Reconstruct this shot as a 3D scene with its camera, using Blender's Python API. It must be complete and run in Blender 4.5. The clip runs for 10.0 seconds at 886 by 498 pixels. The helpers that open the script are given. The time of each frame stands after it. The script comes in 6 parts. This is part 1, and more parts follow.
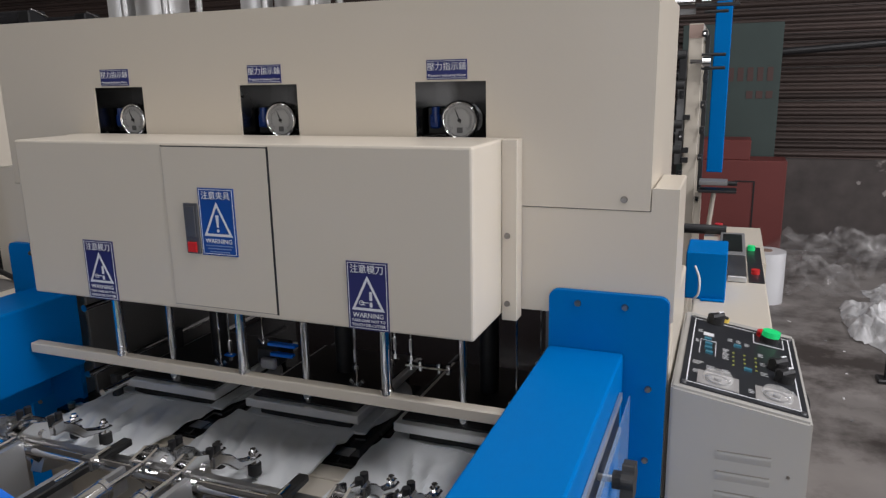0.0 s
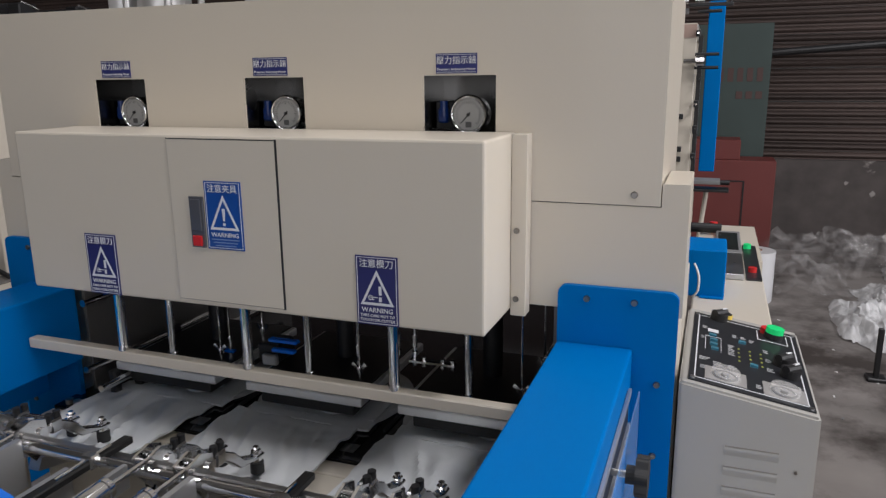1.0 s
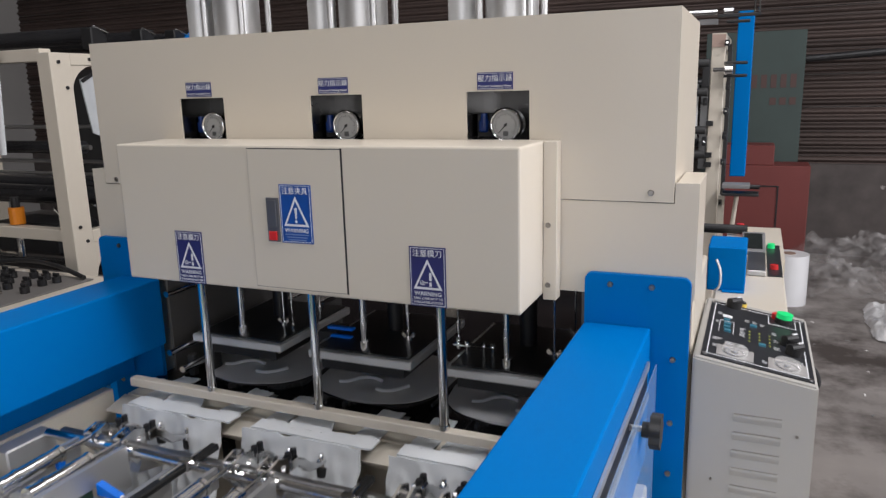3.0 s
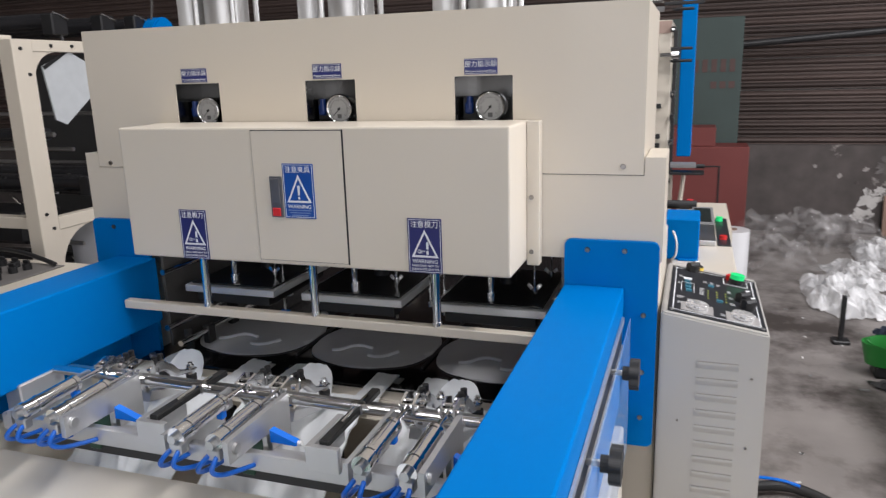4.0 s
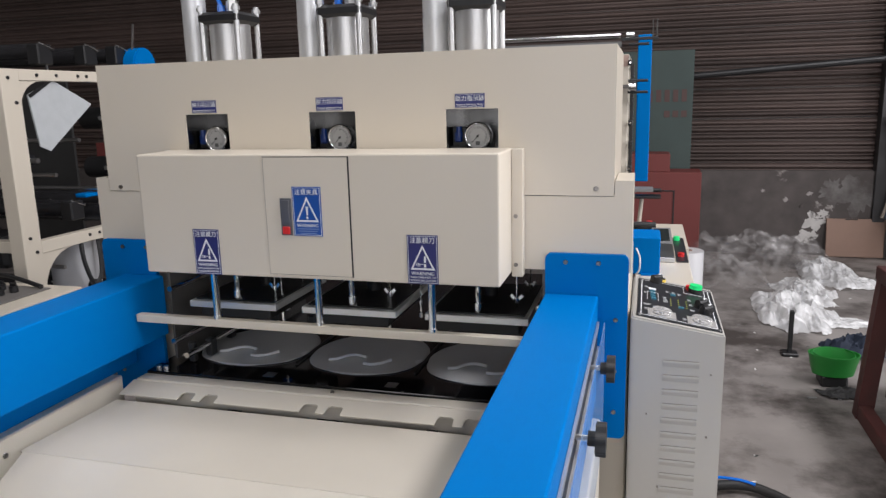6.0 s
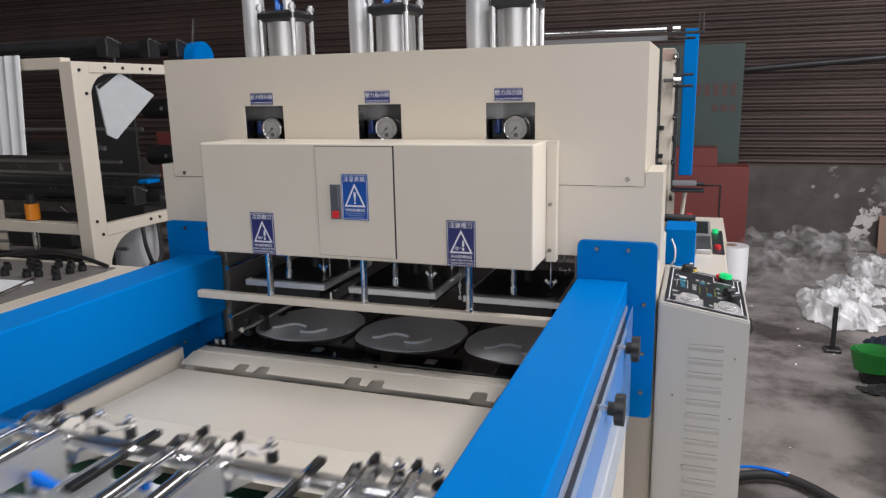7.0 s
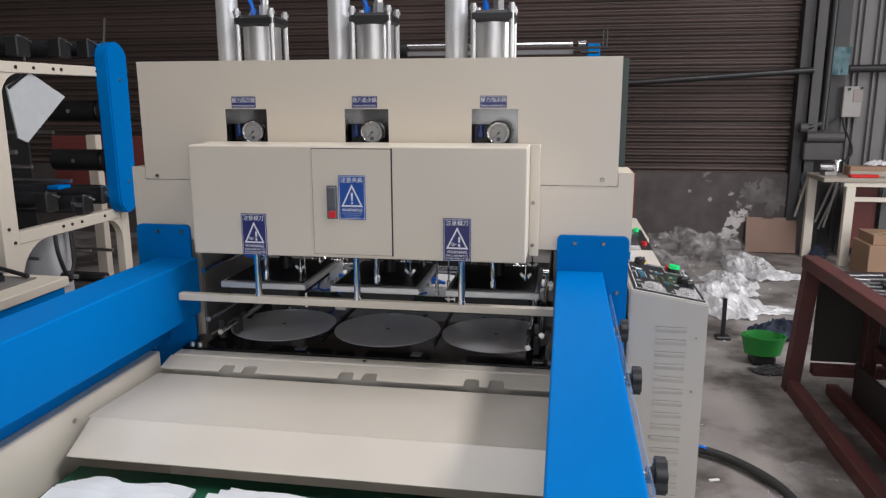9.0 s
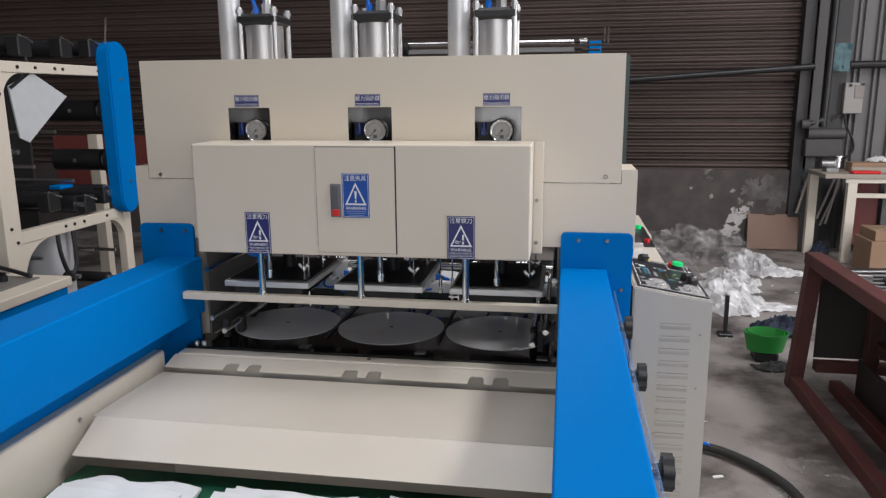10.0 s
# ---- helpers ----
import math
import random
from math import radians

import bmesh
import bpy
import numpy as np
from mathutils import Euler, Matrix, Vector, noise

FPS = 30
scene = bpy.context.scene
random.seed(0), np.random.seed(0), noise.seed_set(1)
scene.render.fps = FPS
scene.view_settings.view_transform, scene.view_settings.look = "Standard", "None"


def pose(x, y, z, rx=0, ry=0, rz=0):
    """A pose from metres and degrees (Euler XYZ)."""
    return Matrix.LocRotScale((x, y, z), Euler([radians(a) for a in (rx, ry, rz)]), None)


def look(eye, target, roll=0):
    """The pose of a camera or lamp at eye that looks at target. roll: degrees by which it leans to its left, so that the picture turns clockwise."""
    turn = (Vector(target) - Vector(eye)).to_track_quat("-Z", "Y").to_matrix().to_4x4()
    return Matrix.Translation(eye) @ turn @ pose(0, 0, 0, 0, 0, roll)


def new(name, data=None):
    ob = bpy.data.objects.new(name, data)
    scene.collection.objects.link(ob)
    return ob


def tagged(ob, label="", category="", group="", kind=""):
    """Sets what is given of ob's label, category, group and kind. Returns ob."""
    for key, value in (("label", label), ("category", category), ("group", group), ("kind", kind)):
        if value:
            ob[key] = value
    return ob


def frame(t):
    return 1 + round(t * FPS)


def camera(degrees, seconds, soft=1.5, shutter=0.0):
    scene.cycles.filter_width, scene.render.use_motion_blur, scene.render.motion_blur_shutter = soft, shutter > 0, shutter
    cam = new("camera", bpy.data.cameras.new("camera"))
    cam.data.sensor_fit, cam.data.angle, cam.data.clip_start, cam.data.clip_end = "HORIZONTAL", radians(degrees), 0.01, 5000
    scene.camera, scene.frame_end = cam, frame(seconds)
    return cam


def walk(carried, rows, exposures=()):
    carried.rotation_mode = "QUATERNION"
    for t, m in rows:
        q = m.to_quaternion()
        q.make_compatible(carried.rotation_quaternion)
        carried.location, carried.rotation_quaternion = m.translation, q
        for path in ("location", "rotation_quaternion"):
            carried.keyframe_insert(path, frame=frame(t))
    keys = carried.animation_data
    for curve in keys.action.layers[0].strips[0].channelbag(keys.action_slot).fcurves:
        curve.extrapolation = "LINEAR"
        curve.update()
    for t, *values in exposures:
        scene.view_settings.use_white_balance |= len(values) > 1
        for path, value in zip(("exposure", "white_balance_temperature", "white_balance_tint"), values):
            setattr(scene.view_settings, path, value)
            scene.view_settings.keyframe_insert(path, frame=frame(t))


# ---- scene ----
cam = camera(62.6, 10.0, soft=1.3, shutter=0.6)
METRES, EYE, TILT, LEAN, TURN = 1.05, 1.5, 0.0, 0.0, 21.5
ROWS = [
    (0.0, 0.0, 0.0, 0.0, -0.25, -13.09, 1.08),
    (0.5, -0.0223, -0.0019, -0.0029, -0.98, -13.21, 1.06),
    (1.0, -0.0334, 0.0047, -0.0069, -1.21, -13.19, 0.61),
    (1.5, -0.0373, 0.0068, -0.008, -1.08, -13.48, 0.44),
    (2.0, -0.037, -0.0091, -0.0072, -0.74, -13.24, 1.04),
    (2.5, -0.0136, -0.0962, 0.0015, 2.08, -12.09, 1.49),
    (4.0, -0.1309, -0.2907, 0.0052, -2.79, -13.61, 1.67),
    (4.5, -0.1842, -0.3464, 0.0085, -5.84, -13.58, 1.88),
    (5.0, -0.214, -0.3763, 0.0138, -7.21, -13.22, 1.56),
    (6.5, -0.2044, -0.4985, 0.0223, -4.13, -11.3, 1.2),
    (7.0, -0.2049, -0.5539, 0.024, -2.26, -12.18, 1.12),
    (7.5, -0.2724, -0.584, 0.0236, -5.32, -11.7, 1.0),
    (8.0, -0.3998, -0.6003, 0.0144, -9.94, -12.88, 2.07),
    (8.5, -0.4833, -0.6225, 0.0188, -11.32, -12.34, 0.97),
    (9.0, -0.4933, -0.6269, 0.0232, -12.09, -11.68, 0.16),
    (9.5, -0.4967, -0.6293, 0.0236, -11.82, -11.79, 0.71),
    (10.0, -0.5006, -0.6259, 0.0224, -12.08, -11.82, 0.42),
]
walk(cam, [(t, pose(0, 0, EYE, TILT, LEAN, TURN) @ pose(METRES * x, METRES * y, METRES * z, 90 + pitch, roll, yaw)) for t, x, y, z, yaw, pitch, roll in ROWS],
     exposures=[(0.0, -0.62), (2.0, -0.60), (2.7, -0.40), (4.0, -0.05), (6.5, -0.14), (8.0, -0.15), (10.0, -0.26)])

# ---------------------------------------------------------------- world and light
world = bpy.data.worlds.new("sky")
scene.world = world
world.use_nodes = True
wn = world.node_tree.nodes
sky = wn.new("ShaderNodeTexSky")
sky.sky_type, sky.sun_disc = "NISHITA", False
sky.sun_elevation, sky.sun_rotation = radians(40), radians(150)
wn["Background"].inputs["Strength"].default_value = 0.05
world.node_tree.links.new(sky.outputs["Color"], wn["Background"].inputs["Color"])


def area(name, eye, target, w, h, power, colour):
    lamp = bpy.data.lights.new(name, "AREA")
    lamp.shape, lamp.size, lamp.size_y, lamp.energy, lamp.color = "RECTANGLE", w, h, power, colour
    ob = new(name, lamp)
    ob.matrix_world = look(eye, target)
    return ob


# daylight through the wide doors behind and at the east end, and through the roof lights
area("door_daylight", (1.2, -6.95, 2.15), (0.4, 0, 0.9), 6.0, 4.2, 195, (0.985, 0.965, 1.0))
area("east_daylight", (6.95, 1.0, 2.3), (0, 1.0, 1.0), 6.0, 4.2, 470, (0.985, 0.965, 1.0))
for px, py, power in ((-2.4, -0.9, 40), (-0.7, 0.3, 60), (3.0, 0.5, 350), (0.6, 3.4, 70)):
    area("roof_daylight", (px, py, 5.9), (px, py, 0), 1.0, 3.4, power, (0.985, 0.965, 1.0))

# ---------------------------------------------------------------- materials


def mat(name, col, rough=0.5, metal=0.0, var=0.08, scale=6.0, bump=0.05, bscale=90.0, stain=None, stain_at=0.62,
        glow=0.0, trans=0.0, coat=0.0, alpha=1.0, stretch=None, dist=0.002, spec=0.5, rand=0.0, soft=0.11):
    m = bpy.data.materials.new(name)
    m.use_nodes = True
    t = m.node_tree
    n, ln = t.nodes, t.links.new
    p = n["Principled BSDF"]
    co = n.new("ShaderNodeTexCoord")
    src = co.outputs["Object"]
    if stretch:
        mp = n.new("ShaderNodeMapping")
        mp.inputs["Scale"].default_value = stretch
        ln(src, mp.inputs["Vector"])
        src = mp.outputs["Vector"]
    big = n.new("ShaderNodeTexNoise")
    big.inputs["Scale"].default_value, big.inputs["Detail"].default_value = scale, 6.0
    ln(src, big.inputs["Vector"])
    mix = n.new("ShaderNodeMix")
    mix.data_type = "RGBA"
    mix.inputs["A"].default_value = (*[max(0, c * (1 - var)) for c in col], 1)
    mix.inputs["B"].default_value = (*[min(1, c * (1 + var)) for c in col], 1)
    ln(big.outputs["Fac"], mix.inputs["Factor"])
    out = mix.outputs["Result"]
    if stain:
        sp = n.new("ShaderNodeTexNoise")
        sp.inputs["Scale"].default_value, sp.inputs["Detail"].default_value, sp.inputs["Roughness"].default_value = scale * 0.45, 9.0, 0.65
        ln(src, sp.inputs["Vector"])
        ramp = n.new("ShaderNodeMapRange")
        ramp.inputs["From Min"].default_value, ramp.inputs["From Max"].default_value = stain_at - soft, stain_at + soft
        ln(sp.outputs["Fac"], ramp.inputs["Value"])
        mx = n.new("ShaderNodeMix")
        mx.data_type = "RGBA"
        mx.inputs["B"].default_value = (*stain, 1)
        ln(out, mx.inputs["A"])
        ln(ramp.outputs["Result"], mx.inputs["Factor"])
        out = mx.outputs["Result"]
    if rand:
        info, rng, hsv = n.new("ShaderNodeObjectInfo"), n.new("ShaderNodeMapRange"), n.new("ShaderNodeHueSaturation")
        rng.inputs["To Min"].default_value, rng.inputs["To Max"].default_value = 1 - rand, 1 + rand
        ln(info.outputs["Random"], rng.inputs["Value"])
        ln(rng.outputs["Result"], hsv.inputs["Value"])
        ln(out, hsv.inputs["Color"])
        out = hsv.outputs["Color"]
    ln(out, p.inputs["Base Color"])
    fine = n.new("ShaderNodeTexNoise")
    fine.inputs["Scale"].default_value, fine.inputs["Detail"].default_value = bscale, 4.0
    ln(src, fine.inputs["Vector"])
    bp = n.new("ShaderNodeBump")
    bp.inputs["Strength"].default_value, bp.inputs["Distance"].default_value = bump, dist
    ln(fine.outputs["Fac"], bp.inputs["Height"])
    ln(bp.outputs["Normal"], p.inputs["Normal"])
    rr = n.new("ShaderNodeMapRange")
    rr.inputs["To Min"].default_value, rr.inputs["To Max"].default_value = max(0.02, rough - 0.07), min(1, rough + 0.07)
    ln(big.outputs["Fac"], rr.inputs["Value"])
    ln(rr.outputs["Result"], p.inputs["Roughness"])
    p.inputs["Metallic"].default_value = metal
    p.inputs["Transmission Weight"].default_value = trans
    p.inputs["Coat Weight"].default_value = coat
    p.inputs["Alpha"].default_value = alpha
    p.inputs["Specular IOR Level"].default_value = spec
    if glow:
        p.inputs["Emission Color"].default_value = (*col, 1)
        p.inputs["Emission Strength"].default_value = glow
    return m


CREAM = mat("cream_paint", (0.63, 0.57, 0.475), 0.42, var=0.025, scale=2.5, bump=0.06, bscale=260, coat=0.15)
CABINET = mat("grey_cream_paint", (0.42, 0.405, 0.375), 0.45, var=0.03, scale=3, bump=0.06, bscale=240)
CREAM_WORN = mat("cream_paint_worn", (0.64, 0.59, 0.50), 0.36, var=0.07, scale=5, bump=0.04, bscale=220, coat=0.25)
BLUE = mat("blue_paint", (0.0, 0.150, 0.465), 0.42, var=0.05, scale=3, bump=0.05, bscale=260, spec=0.025)
STEEL = mat("steel", (0.55, 0.55, 0.55), 0.3, 1.0, var=0.12, scale=9, bump=0.03)
CHROME = mat("chrome", (0.82, 0.82, 0.82), 0.12, 1.0, var=0.05, scale=12, bump=0.01)
ALU = mat("aluminium", (0.60, 0.60, 0.60), 0.42, 0.85, var=0.08, scale=14, bump=0.04)
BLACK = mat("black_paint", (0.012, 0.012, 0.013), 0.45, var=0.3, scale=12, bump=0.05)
RUBBER = mat("black_rubber", (0.018, 0.018, 0.018), 0.6, var=0.2, scale=20, bump=0.1)
GLOSSBLACK = mat("glossy_black_plate", (0.006, 0.006, 0.007), 0.08, var=0.3, scale=7, bump=0.008)
PAD = mat("grey_pad", (0.68, 0.68, 0.68), 0.16, var=0.12, scale=9, bump=0.02, coat=0.4)
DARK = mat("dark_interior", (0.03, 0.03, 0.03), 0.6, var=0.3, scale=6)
TUBE = mat("blue_tubing", (0.004, 0.16, 0.72), 0.25, var=0.05, coat=0.4)
HOSE = mat("blue_hose", (0.003, 0.10, 0.48), 0.3, var=0.08, coat=0.2)
WHITE = mat("white_plastic", (0.75, 0.75, 0.74), 0.45, var=0.03)
FABRIC = mat("white_nonwoven", (0.70, 0.72, 0.725), 0.7, var=0.07, scale=9, bump=0.15, bscale=160)
NAVY = mat("navy_label", (0.022, 0.024, 0.13), 0.35, var=0.05)
LABELBLUE = mat("blue_label", (0.006, 0.07, 0.33), 0.35, var=0.05)
PRINT = mat("white_print", (0.72, 0.73, 0.75), 0.5, var=0.03)
REDP = mat("red_plastic", (0.6, 0.02, 0.02), 0.35, var=0.05)
GREENP = mat("green_button", (0.01, 0.55, 0.16), 0.3, var=0.05, glow=0.5)
PANELBLACK = mat("black_control_panel", (0.02, 0.022, 0.026), 0.35, var=0.1)
GREENBELT = mat("green_belt", (0.010, 0.10, 0.05), 0.5, var=0.12, scale=7, bump=0.08)
GREENIRON = mat("dark_green_paint", (0.015, 0.06, 0.035), 0.5, var=0.1)
CONCRETE = mat("concrete_floor", (0.27, 0.247, 0.232), 0.55, var=0.40, scale=3.0, bump=0.4, bscale=26, stain=(0.06, 0.05, 0.045), stain_at=0.525, soft=0.075)
RUST = mat("rusty_shutter", (0.084, 0.060, 0.053), 0.6, 0.15, var=0.4, scale=3, rand=0.28, stretch=(0.3, 1, 2.5), bump=0.2, bscale=40, stain=(0.05, 0.035, 0.03), stain_at=0.58)
PLASTER = mat("stained_plaster", (0.075, 0.064, 0.06), 0.85, var=0.55, scale=6.5, bump=0.6, bscale=22, stain=(0.33, 0.30, 0.28), stain_at=0.645, soft=0.025)
WALLPAINT = mat("grey_wall", (0.28, 0.27, 0.26), 0.8, var=0.2, scale=1.2, bump=0.2, bscale=25)
CLAD = mat("grey_cladding", (0.135, 0.132, 0.13), 0.55, 0.1, var=0.15, scale=3, bump=0.08)
REDIRON = mat("red_oxide_paint", (0.085, 0.024, 0.021), 0.55, var=0.25, scale=7, bump=0.15, bscale=60, stain=(0.05, 0.022, 0.02), stain_at=0.58)
REDCAB = mat("red_cabinet_paint", (0.15, 0.032, 0.028), 0.55, var=0.15, scale=4, bump=0.1)
TEAL = mat("faded_teal_board", (0.045, 0.065, 0.06), 0.7, var=0.25, scale=4)
CARD = mat("brown_board", (0.26, 0.17, 0.13), 0.8, var=0.12, scale=7, bump=0.15)
CARTON = mat("carton", (0.30, 0.19, 0.12), 0.8, var=0.12, scale=9, bump=0.15)
WOODTOP = mat("pale_bench_top", (0.34, 0.30, 0.25), 0.65, var=0.2, scale=6, bump=0.15)


def film(name, col, thin, thick, rough, crease):
    """Crumpled plastic film: folds lie double and show denser, creases are sharp."""
    m = mat(name, col, rough, var=0.06, scale=5, coat=0.3)
    n, ln = m.node_tree.nodes, m.node_tree.links.new
    p = n["Principled BSDF"]
    co = n.new("ShaderNodeTexCoord")
    warp = n.new("ShaderNodeTexNoise")
    warp.inputs["Scale"].default_value = 3.0
    ln(co.outputs["Object"], warp.inputs["Vector"])
    add = n.new("ShaderNodeMix")
    add.data_type = "VECTOR"
    add.inputs["Factor"].default_value = 0.22
    ln(co.outputs["Object"], add.inputs["A"])
    ln(warp.outputs["Color"], add.inputs["B"])
    cells = n.new("ShaderNodeTexVoronoi")
    cells.inputs["Scale"].default_value = crease
    ln(add.outputs["Result"], cells.inputs["Vector"])
    bp = n.new("ShaderNodeBump")
    bp.inputs["Strength"].default_value, bp.inputs["Distance"].default_value = 0.45, 0.03
    ln(cells.outputs["Distance"], bp.inputs["Height"])
    ln(bp.outputs["Normal"], p.inputs["Normal"])
    folds = n.new("ShaderNodeTexNoise")
    folds.inputs["Scale"].default_value, folds.inputs["Detail"].default_value, folds.inputs["Distortion"].default_value = 7.0, 5.0, 1.2
    ln(co.outputs["Object"], folds.inputs["Vector"])
    rng = n.new("ShaderNodeMapRange")
    rng.inputs["From Min"].default_value, rng.inputs["From Max"].default_value = 0.42, 0.66
    rng.inputs["To Min"].default_value, rng.inputs["To Max"].default_value = thin, thick
    ln(folds.outputs["Fac"], rng.inputs["Value"])
    ln(rng.outputs["Result"], p.inputs["Alpha"])
    return m


FILM = film("clear_film", (0.48, 0.46, 0.45), 0.04, 0.32, 0.10, 6.0)
FILMWHITE = film("milky_film", (0.80, 0.80, 0.80), 0.55, 0.96, 0.32, 6.0)
ROLLFILM = mat("rolled_film", (0.72, 0.72, 0.73), 0.35, var=0.05, scale=5, bump=0.1, bscale=30, coat=0.2)
GREENBASKET = mat("green_basket_plastic", (0.02, 0.22, 0.035), 0.45, var=0.1)
DARKBLUE = mat("dark_blue_cloth", (0.012, 0.02, 0.04), 0.8, var=0.2)
GREYROLL = mat("black_roller", (0.03, 0.03, 0.033), 0.24, 0.3, var=0.3, scale=9)
ORANGE = mat("orange_spring", (0.7, 0.22, 0.01), 0.4)
BRASS = mat("yellow_ring", (0.75, 0.55, 0.1), 0.4)
GREY = mat("grey_plastic", (0.20, 0.20, 0.20), 0.5, var=0.1)
FITTING = mat("dark_blue_fitting", (0.004, 0.03, 0.17), 0.3, var=0.1)
SCREW = mat("dull_screw", (0.27, 0.25, 0.23), 0.3, 1.0, var=0.3)
RECESS = mat("recess_steel", (0.22, 0.22, 0.22), 0.26, 1.0, var=0.2, scale=14)
DIAL = mat("dial_face", (0.38, 0.38, 0.37), 0.5, var=0.03)

# ---------------------------------------------------------------- mesh helpers
ORIGIN = {}


def box(bm, x0, x1, y0, y1, z0, z1, bevel=0.0, seg=1):
    r = bmesh.ops.create_cube(bm, size=1.0)
    vs = r["verts"]
    for v in vs:
        v.co = Vector(((x0 + x1) / 2 + v.co.x * (x1 - x0), (y0 + y1) / 2 + v.co.y * (y1 - y0), (z0 + z1) / 2 + v.co.z * (z1 - z0)))
    if bevel:
        es = {e for v in vs for e in v.link_edges}
        bmesh.ops.bevel(bm, geom=list(es), offset=bevel, segments=seg, affect="EDGES", profile=0.5)
    return bm


def rod(bm, a, b, r, seg=16, r2=None):
    a, b = Vector(a), Vector(b)
    d = b - a
    m = Matrix.Translation((a + b) / 2) @ d.to_track_quat("Z", "Y").to_matrix().to_4x4()
    bmesh.ops.create_cone(bm, cap_ends=True, segments=seg, radius1=r, radius2=r if r2 is None else r2, depth=d.length, matrix=m)
    return bm


def prism(bm, pts, axis, lo, hi):
    """A flat outline pushed along an axis: pts are the two other coordinates in x, y, z order."""
    def at(p, v):
        q = list(p)
        q.insert("xyz".index(axis), v)
        return q
    a = [bm.verts.new(at(p, lo)) for p in pts]
    b = [bm.verts.new(at(p, hi)) for p in pts]
    n = len(pts)
    bm.faces.new(a)
    bm.faces.new(b[::-1])
    for i in range(n):
        bm.faces.new((a[i], b[i], b[(i + 1) % n], a[(i + 1) % n]))
    bmesh.ops.recalc_face_normals(bm, faces=bm.faces[:])
    return bm


def pipe(bm, pts, r, seg=8, smooth=6):
    """A tube along a smooth line through points."""
    P = [Vector(p) for p in pts]
    line = []
    for i in range(len(P) - 1):
        p0, p1, p2, p3 = P[max(i - 1, 0)], P[i], P[i + 1], P[min(i + 2, len(P) - 1)]
        for k in range(smooth):
            u = k / smooth
            line.append(0.5 * ((2 * p1) + (p2 - p0) * u + (2 * p0 - 5 * p1 + 4 * p2 - p3) * u * u + (3 * p1 - p0 - 3 * p2 + p3) * u ** 3))
    line.append(P[-1])
    rings = []
    side = None
    for i, c in enumerate(line):
        d = (line[min(i + 1, len(line) - 1)] - line[max(i - 1, 0)]).normalized()
        if side is None:
            side = d.orthogonal().normalized()
        side = (side - d * side.dot(d)).normalized()
        up = d.cross(side)
        rings.append([bm.verts.new(c + (side * math.cos(2 * math.pi * k / seg) + up * math.sin(2 * math.pi * k / seg)) * r) for k in range(seg)])
    for a, b in zip(rings, rings[1:]):
        for k in range(seg):
            bm.faces.new((a[k], a[(k + 1) % seg], b[(k + 1) % seg], b[k]))
    bm.faces.new(rings[0][::-1])
    bm.faces.new(rings[-1])
    return bm


def disc_ring(bm, centre, axis, r_out, r_in, depth, seg=32):
    c, ax = Vector(centre), Vector(axis).normalized()
    s = ax.orthogonal().normalized()
    u = ax.cross(s)
    loops = []
    for r, h in ((r_in, 0), (r_out, 0), (r_out, depth), (r_in, depth)):
        loops.append([bm.verts.new(c + ax * h + (s * math.cos(2 * math.pi * k / seg) + u * math.sin(2 * math.pi * k / seg)) * r) for k in range(seg)])
    for i in range(4):
        a, b = loops[i], loops[(i + 1) % 4]
        for k in range(seg):
            bm.faces.new((a[k], a[(k + 1) % seg], b[(k + 1) % seg], b[k]))
    bmesh.ops.recalc_face_normals(bm, faces=bm.faces[:])
    return bm


def sheet(bm, x0, x1, y0, y1, z, thick, nx=12, ny=12, wave=0.004, freq=14.0, seed=0.0, taper=0.0):
    """A soft stack of sheets with a rippled top and a ragged rim."""
    top, bot = [], []
    for j in range(ny + 1):
        rt, rb = [], []
        for i in range(nx + 1):
            u, v = i / nx, j / ny
            jag = 0.004 * noise.noise((u * 9 + seed, v * 9, 3.1))
            x = x0 + (x1 - x0) * u + (jag if i in (0, nx) else 0)
            y = y0 + (y1 - y0) * v + (jag * 1.5 if j in (0, ny) else 0)
            h = wave * noise.noise((x * freq + seed, y * freq * 0.6, seed)) + wave * 0.4 * noise.noise((x * freq * 2.7, y * freq * 2.2, seed + 5))
            rt.append(bm.verts.new((x, y, z + thick + h + taper * v)))
            rb.append(bm.verts.new((x, y, z + h * 0.6 + taper * v)))
        top.append(rt)
        bot.append(rb)
    for j in range(ny):
        for i in range(nx):
            bm.faces.new((top[j][i], top[j][i + 1], top[j + 1][i + 1], top[j + 1][i]))
            bm.faces.new((bot[j][i], bot[j + 1][i], bot[j + 1][i + 1], bot[j][i + 1]))
    for i in range(nx):
        bm.faces.new((top[0][i], bot[0][i], bot[0][i + 1], top[0][i + 1]))
        bm.faces.new((top[ny][i], top[ny][i + 1], bot[ny][i + 1], bot[ny][i]))
    for j in range(ny):
        bm.faces.new((top[j][0], top[j + 1][0], bot[j + 1][0], bot[j][0]))
        bm.faces.new((top[j][nx], bot[j][nx], bot[j + 1][nx], top[j + 1][nx]))
    return bm


